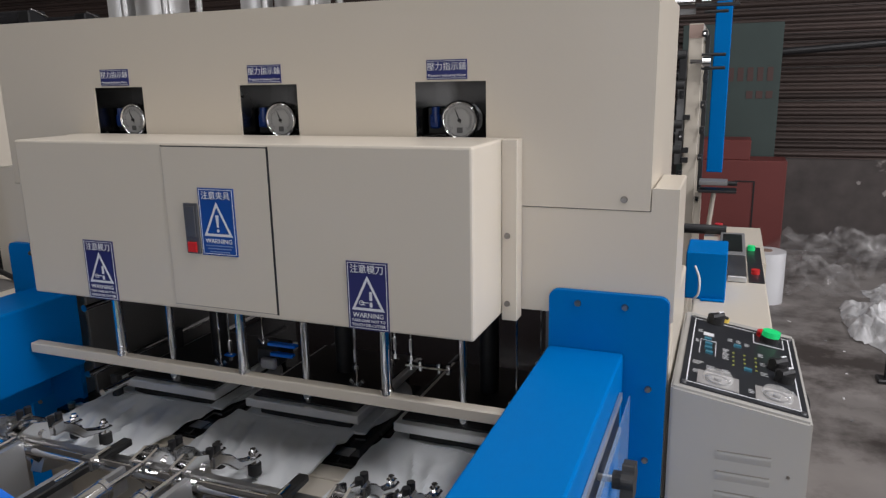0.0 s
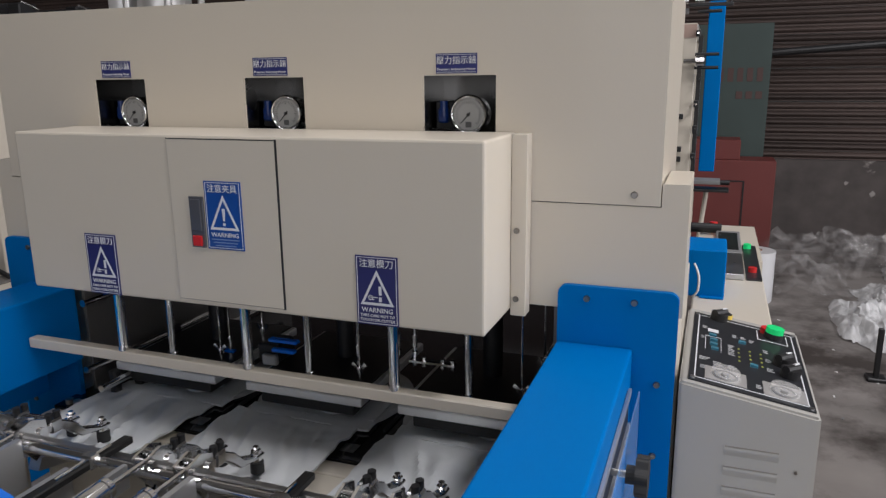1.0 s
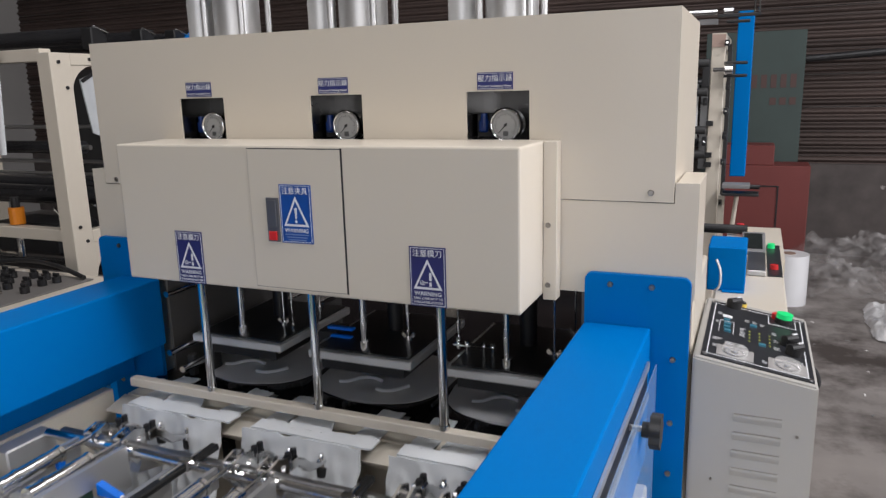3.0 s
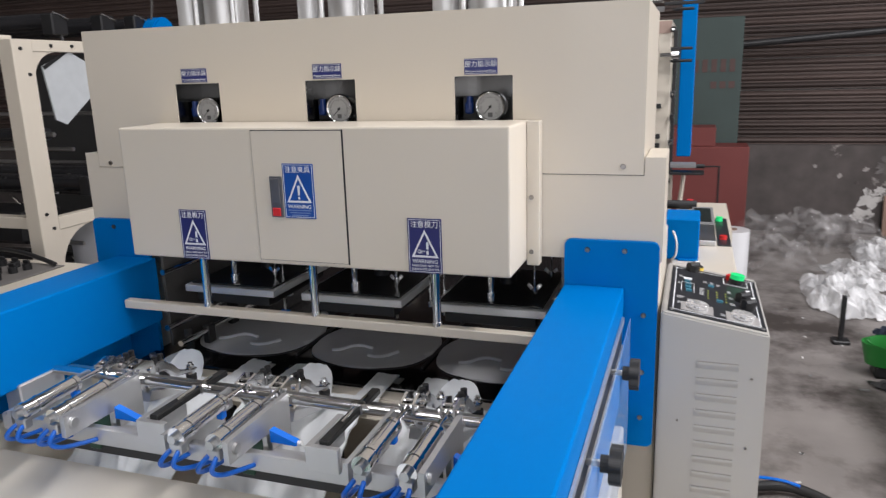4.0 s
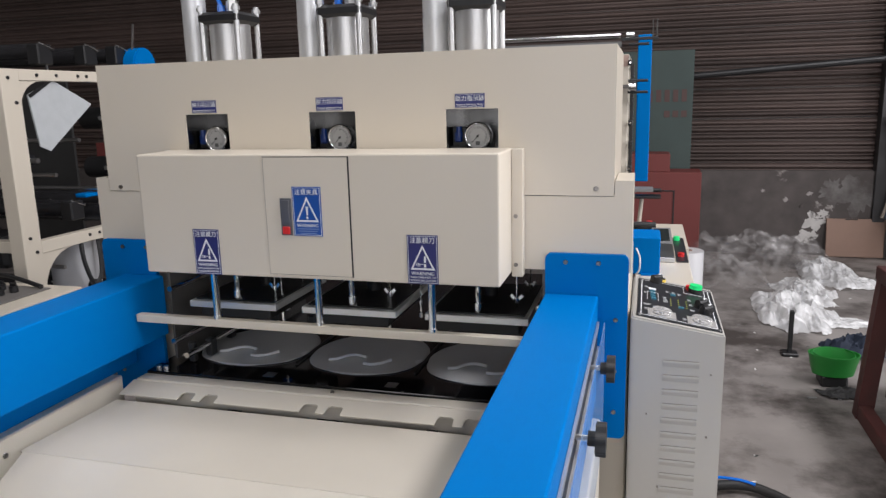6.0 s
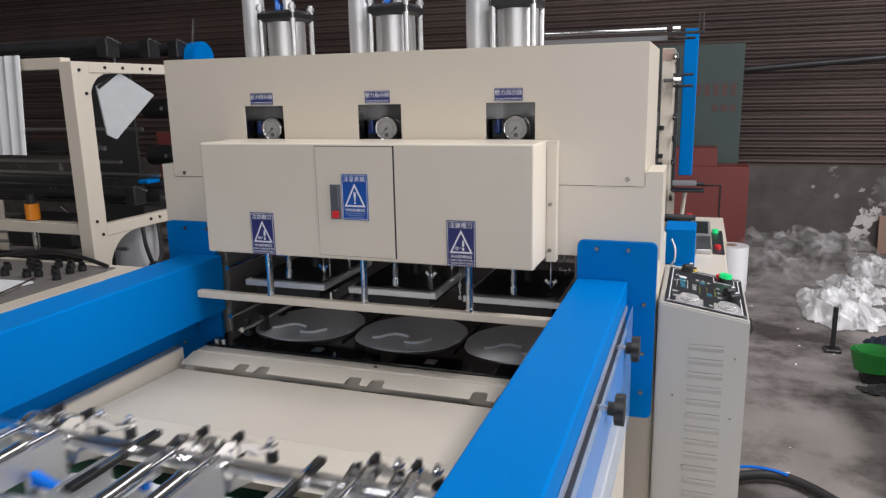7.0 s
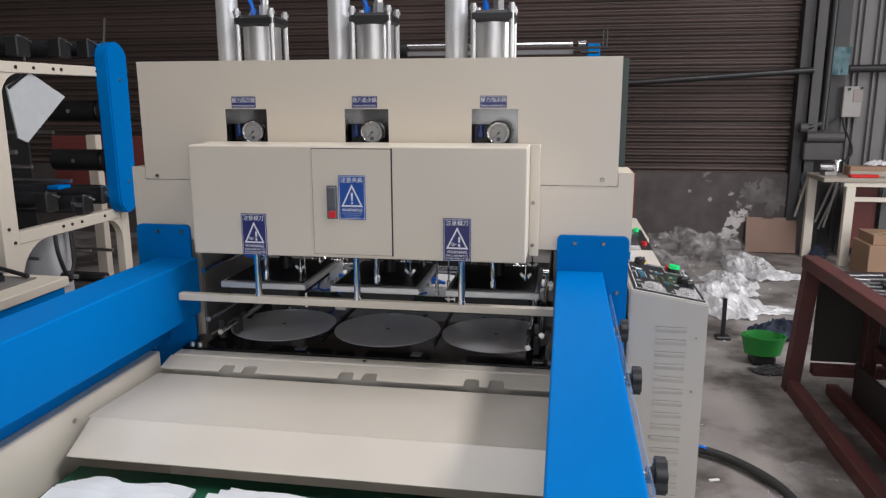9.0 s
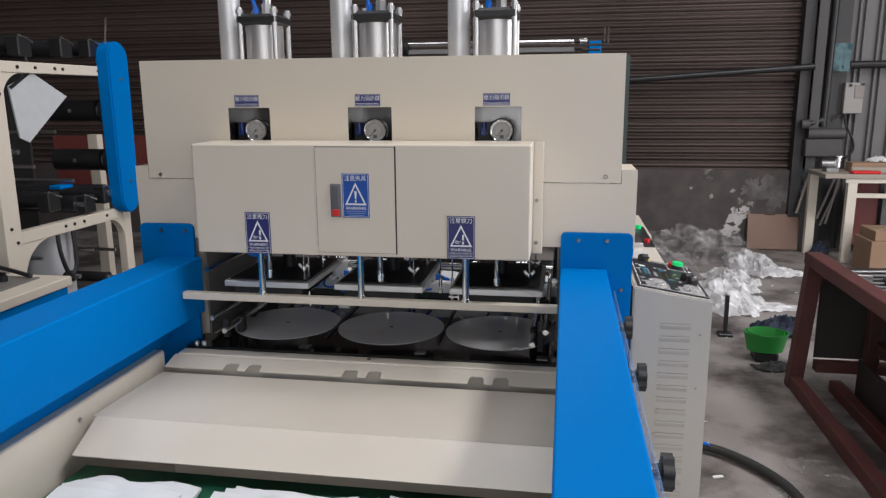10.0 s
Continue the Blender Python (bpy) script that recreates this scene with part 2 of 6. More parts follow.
def heap(bm, cx, cy, rx, ry, h, seed, n=46, lump=3.0, z0=0.0):
    """A crumpled heap of film on the ground."""
    grid = []
    for j in range(n + 1):
        row = []
        for i in range(n + 1):
            u, v = 2 * i / n - 1, 2 * j / n - 1
            d = math.sqrt(u * u + v * v) * (1 + 0.35 * noise.noise((u * 1.7 + seed, v * 1.7, seed)))
            base = max(0.0, 1 - d * d)
            a = 1 - 2 * abs(noise.noise((u * lump + seed, v * lump, 1.7)))
            b = 1 - 2 * abs(noise.noise((u * lump * 2.4 + 0.6 * a, v * lump * 2.4 + seed, 4.2)))
            c = 1 - 2 * abs(noise.noise((u * lump * 5.5 + b, v * lump * 5.5 + seed, 9.2)))
            z = h * base ** 0.7 * (0.25 + 0.42 * a + 0.22 * b + 0.10 * c)
            z = max(z, 0.002 + 0.01 * abs(b))
            jx = 0.07 * noise.noise((u * 6, v * 6, seed + 8))
            row.append(bm.verts.new((cx + rx * (u + jx), cy + ry * (v - jx), z0 + z)) if d < 1.0 else None)
        grid.append(row)
    for j in range(n):
        for i in range(n):
            q = [grid[j][i], grid[j][i + 1], grid[j + 1][i + 1], grid[j + 1][i]]
            q = [v for v in q if v]
            if len(q) >= 3:
                bm.faces.new(q)
    return bm


def thing(name, at, label, category, group="", kind=""):
    ob = new(name)
    ob.empty_display_size = 0.1
    ob.location = at
    ORIGIN[ob.name] = Vector(at)
    return tagged(ob, label, category, group, kind)


def part(name, bm, material, parent=None, label="", smooth=False, about=None):
    """Links a bmesh, written in world places, as one mesh under its thing. about: a pivot of its own."""
    me = bpy.data.meshes.new(name)
    o = ORIGIN[parent.name] if parent else Vector((0, 0, 0))
    pivot = Vector(about) if about is not None else o
    bmesh.ops.translate(bm, verts=bm.verts[:], vec=-pivot)
    bm.to_mesh(me)
    bm.free()
    me.materials.append(material)
    if smooth:
        for f in me.polygons:
            f.use_smooth = True
        me.set_sharp_from_angle(angle=radians(40))
    ob = new(name, me)
    ob.parent = parent
    ob.location = pivot - o
    ORIGIN[ob.name] = pivot
    if label:
        ob["label"] = label
    return ob


def single(name, bm, material, label, category="", group="", kind="", smooth=False, about=None):
    ob = part(name, bm, material, None, "", smooth, about)
    return tagged(ob, label, category, group, kind)


def B():
    return bmesh.new()


def letters(name, text, size, m, material, parent, depth=0.0004):
    """Raised print: the text's middle sits at m, reading along m's x axis."""
    cu = bpy.data.curves.new(name, "FONT")
    cu.body, cu.size, cu.extrude, cu.align_x, cu.align_y, cu.resolution_u = text, size, depth, "CENTER", "CENTER", 2
    tmp = bpy.data.objects.new(name, cu)
    scene.collection.objects.link(tmp)
    me = bpy.data.meshes.new_from_object(tmp.evaluated_get(bpy.context.evaluated_depsgraph_get()))
    bpy.data.objects.remove(tmp)
    bm = B()
    bm.from_mesh(me)
    bpy.data.meshes.remove(me)
    bm.transform(m)
    return part(name, bm, material, parent)


def facing(x, y, z):
    """A pose on an upright face that looks towards -y."""
    return pose(x, y, z, 90, 0, 0)


def screw(parent, x, y, z, r=0.006, material=None):
    bm = B()
    rod(bm, (x, y + 0.001, z), (x, y - 0.0035, z), r, 12, r * 0.75)
    box(bm, x - r * 0.55, x + r * 0.55, y - 0.0042, y - 0.003, z - 0.0008, z + 0.0008)
    return part("screw", bm, material or SCREW, parent)

# ---------------------------------------------------------------- hall
NORTH = 6.85
single("floor", box(B(), -9.3, 7.3, -7.3, 7.3, -0.2, 0.0), CONCRETE, "worn grey concrete floor with dark stains", kind="structure")
single("ceiling", box(B(), -9.3, 7.3, -7.3, 7.3, 6.0, 6.2), WALLPAINT, "plain grey roof lining of the hall", kind="structure")
single("wall_west", box(B(), -9.3, -9.1, -7.1, 7.1, 0, 6.0), WALLPAINT, "grey painted hall wall", kind="structure")
bm = B()
box(bm, 7.1, 7.3, -7.1, -2.2, 0, 6.0)
box(bm, 7.1, 7.3, 4.2, 7.1, 0, 6.0)
box(bm, 7.1, 7.3, -2.2, 4.2, 4.6, 6.0)
single("wall_east", bm, WALLPAINT, "grey hall wall with a wide open doorway", kind="structure")
bm = B()
box(bm, -9.1, -1.6, -7.3, -7.1, 0, 6.0)
box(bm, 4.8, 7.1, -7.3, -7.1, 0, 6.0)
box(bm, -1.6, 4.8, -7.3, -7.1, 4.6, 6.0)
single("wall_south", bm, WALLPAINT, "grey hall wall with a wide open doorway", kind="structure")
single("ground", box(B(), -60, 60, -60, 60, -0.45, -0.205), CONCRETE, "concrete yard outside the open doorway", kind="structure")

# low masonry and the shutter above it
SHUT_Z, SHUT_R = 0.785, 2.06
PEELED = mat("peeled_plaster", (0.30, 0.275, 0.26), 0.85, var=0.4, scale=9, bump=0.5, bscale=30, stain=(0.075, 0.064, 0.06), stain_at=0.53, soft=0.04)
single("wall_north", box(B(), -9.1, SHUT_R, NORTH, NORTH + 0.25, 0, SHUT_Z), PLASTER, "dark stained plaster wall below the shutter", kind="structure")
single("wall_north_upper", box(B(), -9.1, SHUT_R + 0.149, NORTH + 0.16, NORTH + 0.25, SHUT_Z, 6.0), WALLPAINT, "grey wall behind the shutter", kind="structure")
# peeled pale patches in the dark plaster
MOTTLE = mat("mottled_plaster", (0.155, 0.145, 0.14), 0.9, var=0.35, scale=11, bump=0.5, bscale=30, stain=(0.085, 0.075, 0.07), stain_at=0.50, soft=0.10)
BAREWHITE = mat("flaked_plaster", (0.50, 0.48, 0.46), 0.9, var=0.2, scale=16, bump=0.7, bscale=40, stain=(0.10, 0.09, 0.085), stain_at=0.56, soft=0.03)
for px, pz, pr, n, skin in ((1.84, 0.56, 0.24, 4, MOTTLE), (1.62, 0.60, 0.15, 3, MOTTLE), (2.0, 0.60, 0.14, 10, MOTTLE), (1.47, 0.32, 0.105, 1, BAREWHITE), (1.43, 0.15, 0.10, 2, BAREWHITE), (1.56, 0.38, 0.06, 12, BAREWHITE),
                            (1.22, 0.52, 0.03, 5, PEELED), (1.02, 0.60, 0.022, 6, PEELED), (1.42, 0.58, 0.03, 7, PEELED), (1.50, 0.47, 0.045, 9, PEELED), (1.60, 0.44, 0.04, 8, PEELED), (1.36, 0.46, 0.025, 11, PEELED)):
    pts = []
    for k in range(64):
        a = 2 * math.pi * k / 64
        r = pr * (0.72 + 0.75 * noise.noise((1.6 * math.cos(a) + n * 3.7, 1.6 * math.sin(a), n)) + 0.35 * noise.noise((5 * math.cos(a), 5 * math.sin(a) + n, 2.0)) + 0.12 * noise.noise((14 * math.cos(a), 14 * math.sin(a) + n, 5.0)))
        pts.append((px + max(0.1 * pr, r) * math.cos(a), pz + 0.85 * max(0.1 * pr, r) * math.sin(a)))
    bm = B()
    lift = 0.0025 if skin is MOTTLE else 0.005
    mid = bm.verts.new((px, NORTH - lift - 0.0005 * (n % 3), pz))
    rim = [bm.verts.new((x, NORTH - lift + 0.0012 - 0.0005 * (n % 3), z)) for x, z in pts]
    foot = [bm.verts.new((x, NORTH + 0.004, z)) for x, z in pts]
    for k in range(64):
        bm.faces.new((mid, rim[k - 1], rim[k]))
        bm.faces.new((rim[k - 1], foot[k - 1], foot[k], rim[k]))
    bmesh.ops.recalc_face_normals(bm, faces=bm.faces[:])
    single("plaster_patch", bm, skin, "pale peeled patch of plaster on the wall", kind="structure")
shutter = thing("roller_shutter", (-3.5, NORTH + 0.1, SHUT_Z), "old brown rusty roller shutter with horizontal slats", "shutter", kind="structure")
bm = B()
prof = []
for k in range(7):
    a = math.pi * k / 6
    prof.append((-0.026 * math.sin(a), 0.012 + 0.046 * k / 6))
prof = [(0.0, 0.0), (-0.006, 0.0), (-0.006, 0.010)] + prof + [(-0.006, 0.062), (-0.006, 0.068), (0.0, 0.068)]
prism(bm, [(p[0], p[1]) for p in prof], "x", -5.6, 5.55)
slat0 = part("slat", bm, RUST, shutter, about=(0, 0, 0), smooth=True)
slat0.location = (0, 0, 0)
for k in range(1, 58):
    s = new("slat", slat0.data)
    s.parent = shutter
    s.location = (0, random.uniform(-0.008, 0.008), 0.069 * k + random.uniform(-0.002, 0.002))
    s.rotation_euler = (0, radians(random.uniform(-0.08, 0.08)), 0)

# corner column, pipes and ribbed cladding east of the shutter
DARKSTEEL = mat("dark_steel", (0.045, 0.044, 0.045), 0.5, 0.3, var=0.3, scale=4)
PALESTEEL = mat("dusty_grey_steel", (0.07, 0.068, 0.067), 0.6, 0.2, var=0.3, scale=5)
single("shutter_guide", box(B(), SHUT_R - 0.115, SHUT_R - 0.012, NORTH - 0.045, NORTH + 0.08, 0, 6, 0.003), DARKSTEEL, "dark guide channel at the edge of the shutter", kind="structure")
bm = box(B(), SHUT_R - 0.010, SHUT_R + 0.078, NORTH - 0.10, NORTH - 0.085, 0, 6, 0.002)
box(bm, SHUT_R + 0.062, SHUT_R + 0.078, NORTH - 0.085, NORTH + 0.12, 0, 6)
single("wall_column", bm, PALESTEEL, "dusty grey angle column beside the shutter", kind="structure")
bm = box(B(), SHUT_R + 0.080, SHUT_R + 0.20, NORTH + 0.0, NORTH + 0.12, 0, 6, 0.002)
box(bm, SHUT_R + 0.20, SHUT_R + 0.34, NORTH + 0.06, NORTH + 0.12, 0, 6, 0.002)
single("wall_column_inner", bm, DARKSTEEL, "dark steel column in the corner", kind="structure")
bm = B()
box(bm, SHUT_R + 0.15, 7.1, NORTH + 0.122, NORTH + 0.25, 0, 6)
for k in range(26):
    x = SHUT_R + 0.40 + k * 0.18
    for u in (0.0, 0.052):
        prism(bm, [(x + u, NORTH + 0.124), (x + u + 0.010, NORTH + 0.092), (x + u + 0.028, NORTH + 0.092), (x + u + 0.038, NORTH + 0.124)], "z", 0.0, 6.0)
single("wall_north_east", bm, CLAD, "grey ribbed sheet metal cladding", kind="structure")
single("wall_pipe", rod(B(), (0.15, NORTH - 0.09, 1.655), (2.05, NORTH - 0.115, 1.775), 0.030, 12), BLACK, "black iron bar across the shutter", "pipe")
single("wall_pipe", rod(B(), (2.40, NORTH + 0.03, 1.79), (6.9, NORTH + 0.03, 1.82), 0.036, 12), BLACK, "black pipe along the cladding", "pipe")
bm = pipe(B(), [(2.20, NORTH - 0.06, 6.0), (2.20, NORTH - 0.06, 3.0), (2.19, NORTH - 0.06, 1.36), (2.175, NORTH - 0.06, 1.28), (2.10, NORTH - 0.07, 1.255), (2.02, NORTH - 0.10, 1.24)], 0.033, 12)
single("downpipe", bm, BLACK, "black upright pipe with an elbow at its foot", "pipe", smooth=True)
bm = box(B(), 2.02, 2.36, NORTH - 0.15, NORTH - 0.002, 0.93, 1.10, 0.01)
rod(bm, (2.04, NORTH - 0.11, 1.15), (2.37, NORTH - 0.11, 1.15), 0.052, 14)
rod(bm, (1.97, NORTH - 0.13, 1.24), (2.04, NORTH - 0.13, 1.24), 0.045, 12)
single("shutter_motor", bm, PALESTEEL, "grey dusty shutter motor on the column", "motor", smooth=True)
sb = thing("switch_box", (2.45, NORTH + 0.06, 1.48), "pale grey electric switch box on the cladding", "switch box")
part("body", box(B(), 2.375, 2.545, NORTH + 0.0, NORTH + 0.10, 1.335, 1.625, 0.006), mat("pale_box", (0.30, 0.285, 0.27), 0.55, var=0.12), sb)
part("cover_patch", box(B(), 2.46, 2.545, NORTH - 0.006, NORTH - 0.001, 1.48, 1.60, 0.003), mat("box_patch", (0.25, 0.22, 0.205), 0.6), sb)
for u, v in ((2.42, 1.60), (2.53, 1.61)):
    part("knockout", rod(B(), (u, NORTH + 0.0, v), (u, NORTH - 0.012, v), 0.014, 10), BLACK, sb)
part("cable", pipe(B(), [(2.40, NORTH + 0.04, 1.335), (2.43, NORTH + 0.03, 1.22), (2.50, NORTH + 0.03, 1.08), (2.51, NORTH + 0.03, 0.98), (2.44, NORTH + 0.03, 0.90)], 0.011), BLACK, sb)
part("cable", pipe(B(), [(2.40, NORTH + 0.04, 1.335), (2.34, NORTH + 0.03, 1.31), (2.29, NORTH + 0.02, 1.26)], 0.009), BLACK, sb)
bm = sheet(B(), -0.085, 0.085, -0.13, 0.13, 0, 0.006, 12, 16, 0.03, 17, 3.0)
rag = single("torn_sheet", bm, mat("teal_rag", (0.06, 0.13, 0.145), 0.55, var=0.5, scale=14), "torn teal plastic sheet hung on the column", "sheet", smooth=True)
rag.matrix_world = pose(2.30, NORTH - 0.03, 1.86, 90, 0, 0)

# ---------------------------------------------------------------- the die-cutting press
XC = -0.762                    # middle of the machine
LANES = (-1.097, -0.762, -0.427)
FACE, COVER = 1.113, 0.945     # front of the housing and of the cover
BED = 0.828
press = thing("cutting_press", (XC, 1.3, 0), "cream and blue three-lane bag die-cutting press", "machine")


def mirrored(f):
    """Runs f(sign, x) for both sides, where x(u) is a place u metres out from the middle."""
    for s in (1, -1):
        f(s, lambda u, s=s: XC + s * u)


def span(a, b):
    return (a, b) if a < b else (b, a)


# housing front with its three gauge windows
def holed(bm, xs, zs, holes, y0, y1):
    for i in range(len(xs) - 1):
        for k in range(len(zs) - 1):
            cx, cz = (xs[i] + xs[i + 1]) / 2, (zs[k] + zs[k + 1]) / 2
            if any(a < cx < b and c < cz < d for a, b, c, d in holes):
                continue
            vs = [bm.verts.new((x, y0, z)) for x, z in ((xs[i], zs[k]), (xs[i + 1], zs[k]), (xs[i + 1], zs[k + 1]), (xs[i], zs[k + 1]))]
            bm.faces.new(vs)
    bmesh.ops.remove_doubles(bm, verts=bm.verts[:], dist=1e-5)
    r = bmesh.ops.extrude_face_region(bm, geom=bm.faces[:])
    for v in [g for g in r["geom"] if isinstance(g, bmesh.types.BMVert)]:
        v.co.y = y1
    bmesh.ops.recalc_face_normals(bm, faces=bm.faces[:])
    return bm


WIN = [(-1.167, -1.046), (-0.826, -0.705), (-0.483, -0.361)]
WZ = (1.406, 1.497)
holes = [(a, b, *WZ) for a, b in WIN]
xs = [-1.420] + [v for w in WIN for v in w] + [-0.104]
bm = holed(B(), xs, [1.302, WZ[0], WZ[1], 1.626], holes, FACE, FACE + 0.004)
box(bm, -1.420, -0.104, FACE + 0.004, 1.505, 1.622, 1.626)
box(bm, -1.420, -1.416, FACE + 0.004, 1.505, 1.302, 1.622)
box(bm, -0.108, -0.104, FACE + 0.004, 1.505, 1.302, 1.622)
box(bm, -1.416, -0.108, 1.501, 1.505, 1.25, 1.622)
housing = part("housing", bm, CREAM, press, "cream sheet-metal upper housing")
# lower band of the housing with its shoulders
w, q = 0.699, 0.6595
bm = prism(B(), [(XC - w, 1.130), (XC + w, 1.130), (XC + w, 1.336), (XC + q, 1.336), (XC + q, 1.3005), (XC - q, 1.3005), (XC - q, 1.336), (XC - w, 1.336)], "y", FACE + 0.001, 1.117)
part("lower_band", bm, CREAM, press, "cream lower band of the housing")


def pair(name, f, material, label="", smooth=False):
    """One part on each side of the machine; f(bm, x) draws it."""
    made = []

    def one(s, x):
        bm = B()
        f(bm, x)
        made.append(part(name, bm, material, press, label, smooth))
    mirrored(one)
    return made


pair("shoulder", lambda bm, x: box(bm, *span(x(0.6600), x(0.6988)), 1.1175, 1.29, 1.130, 1.3355, 0.002), CREAM, "cream stepped shoulder of the housing")
for bx, bz in ((-0.143, 1.318), (-1.384, 1.312)):
    screw(housing, bx, FACE, bz, 0.0060)
pair("column", lambda bm, x: box(bm, *span(x(0.51), x(0.697)), 1.16, 1.50, 0.0, 1.128, 0.004), CREAM, "cream box column carrying the housing")

# gauges set in the windows
needles = []
for (a, b), lane in zip(WIN, LANES):
    bm = B()
    d = 0.10
    box(bm, a - 0.012, a - 0.002, FACE + 0.005, FACE + d, WZ[0] - 0.01, WZ[1] + 0.01)
    box(bm, b + 0.002, b + 0.012, FACE + 0.005, FACE + d, WZ[0] - 0.01, WZ[1] + 0.01)
    box(bm, a - 0.012, b + 0.012, FACE + d, FACE + d + 0.004, WZ[0] - 0.02, WZ[1] + 0.02)
    box(bm, a - 0.002, b + 0.002, FACE + 0.005, FACE + d, WZ[1] + 0.002, WZ[1] + 0.012)
    box(bm, a - 0.002, b + 0.002, FACE + 0.005, FACE + d, WZ[0] - 0.012, WZ[0] - 0.002)
    part("gauge_recess", bm, RECESS, press, "polished steel recess behind the gauge")
    gx, gz, gy = (a + b) / 2 + 0.008, 1.4345, FACE + 0.026
    bm = B()
    rod(bm, (gx, gy + 0.030, gz), (gx, gy, gz), 0.029, 32)
    seg = 40
    loops = [[bm.verts.new((gx + r * math.cos(2 * math.pi * k / seg), gy + 0.001 - h, gz + r * math.sin(2 * math.pi * k / seg))) for k in range(seg)] for r, h in ((0.0325, 0.0), (0.0325, 0.003), (0.0308, 0.0062), (0.0286, 0.0074), (0.0268, 0.0062), (0.0258, 0.003))]
    for lo, hi in zip(loops, loops[1:]):
        for k in range(seg):
            bm.faces.new((lo[k], lo[(k + 1) % seg], hi[(k + 1) % seg], hi[k]))
    rod(bm, (gx, gy + 0.02, gz - 0.028), (gx, gy + 0.02, gz - 0.0305), 0.006, 8)
    gauge = part("pressure_gauge", bm, CHROME, press, "round chrome pressure gauge", smooth=True)
    part("dial", rod(B(), (gx, gy, gz), (gx, gy - 0.0025, gz), 0.0252, 32), DIAL, gauge, "off-white dial")
    bm = B()
    for k in range(31):
        ang = radians(225 - k * 9)
        q = Vector((math.cos(ang), 0, math.sin(ang)))
        rod(bm, Vector((gx, gy - 0.0032, gz)) + q * (0.0185 if k % 5 else 0.0165), Vector((gx, gy - 0.0032, gz)) + q * 0.0222, 0.00035, 4)
    part("scale_marks", bm, BLACK, gauge)
    bm = B()
    q = Vector((math.cos(radians(228)), 0, math.sin(radians(228)))) * 0.019
    rod(bm, Vector((gx, gy - 0.0045, gz)) - q * 0.25, Vector((gx, gy - 0.0045, gz)) + q, 0.0011, 6, 0.0005)
    rod(bm, (gx, gy - 0.003, gz), (gx, gy - 0.006, gz), 0.0028, 10)
    needles.append(part("needle", bm, BLACK, gauge, about=(gx, gy - 0.0045, gz)))
    part("dial_mark", box(B(), gx - 0.005, gx + 0.005, gy - 0.0032, gy - 0.002, gz - 0.0205, gz - 0.0115), mat("mark_grey", (0.1, 0.1, 0.1), 0.5) if lane == LANES[0] else bpy.data.materials["mark_grey"], gauge)
    part("black_block", box(B(), a + 0.002, a + 0.062, FACE + 0.050, FACE + 0.095, 1.409, 1.455, 0.002), BLACK, press)
    bm = B()
    rod(bm, (a + 0.020, FACE + 0.042, 1.43), (a + 0.020, FACE + 0.042, 1.456), 0.007, 12)
    box(bm, a + 0.010, a + 0.028, FACE + 0.036, FACE + 0.049, 1.420, 1.444, 0.003)
    part("push_fitting", bm, FITTING, press, "blue push-in air fitting", smooth=True)
    # name plate over the window
    lx = (a + b) / 2 - 0.004
    plate = part("meter_plate", box(B(), lx - 0.0345, lx + 0.0345, FACE - 0.0012, FACE + 0.001, 1.500, 1.531), mat("meter_blue", (0.022, 0.030, 0.15), 0.35), press, "blue plate with white lettering")
    letters("lettering", "壓力指示錶", 0.0135, facing(lx, FACE - 0.0014, 1.5195), PRINT, plate)
    letters("lettering", "Pressure Indicating Meter", 0.0062, facing(lx, FACE - 0.0014, 1.5065), PRINT, plate)
    bm = B()
    for z0 in (1.5018, 1.5285):
        box(bm, lx - 0.033, lx + 0.033, FACE - 0.0018, FACE - 0.001, z0, z0 + 0.0007)
    part("border", bm, PRINT, plate)

# front cover with its door, latch and labels
bm = box(B(), -1.195, -0.327, COVER, FACE - 0.002, 1.127, 1.4095, 0.004, 2)
cover = part("front_cover", bm, CREAM, press, "cream boxed front cover")
bm = B()
box(bm, -0.8640, -0.8630, COVER - 0.0006, COVER + 0.001, 1.135, 1.405)
box(bm, -0.6610, -0.6572, COVER - 0.0006, COVER + 0.001, 1.135, 1.405)
box(bm, -0.8630, -0.6610, COVER - 0.0006, COVER + 0.001, 1.4025, 1.4042)
box(bm, -0.8630, -0.6610, COVER - 0.0006, COVER + 0.001, 1.1357, 1.1367)
part("door_gap", bm, BLACK, cover)
door = part("cover_door", box(B(), -0.863, -0.661, COVER - 0.0015, COVER + 0.001, 1.1367, 1.4025), CREAM, press, "flush cream access door")
bm = box(B(), -0.826, -0.7985, COVER - 0.005, COVER - 0.001, 1.228, 1.312, 0.001)
box(bm, -0.822, -0.8025, COVER - 0.0075, COVER - 0.005, 1.256, 1.308, 0.001)
latch = part("latch", bm, mat("latch_grey", (0.16, 0.16, 0.17), 0.35, 0.6), door, "grey metal flush latch")
part("latch_button", box(B(), -0.821, -0.8035, COVER - 0.009, COVER - 0.005, 1.231, 1.248, 0.001), REDP, door, "red latch button")


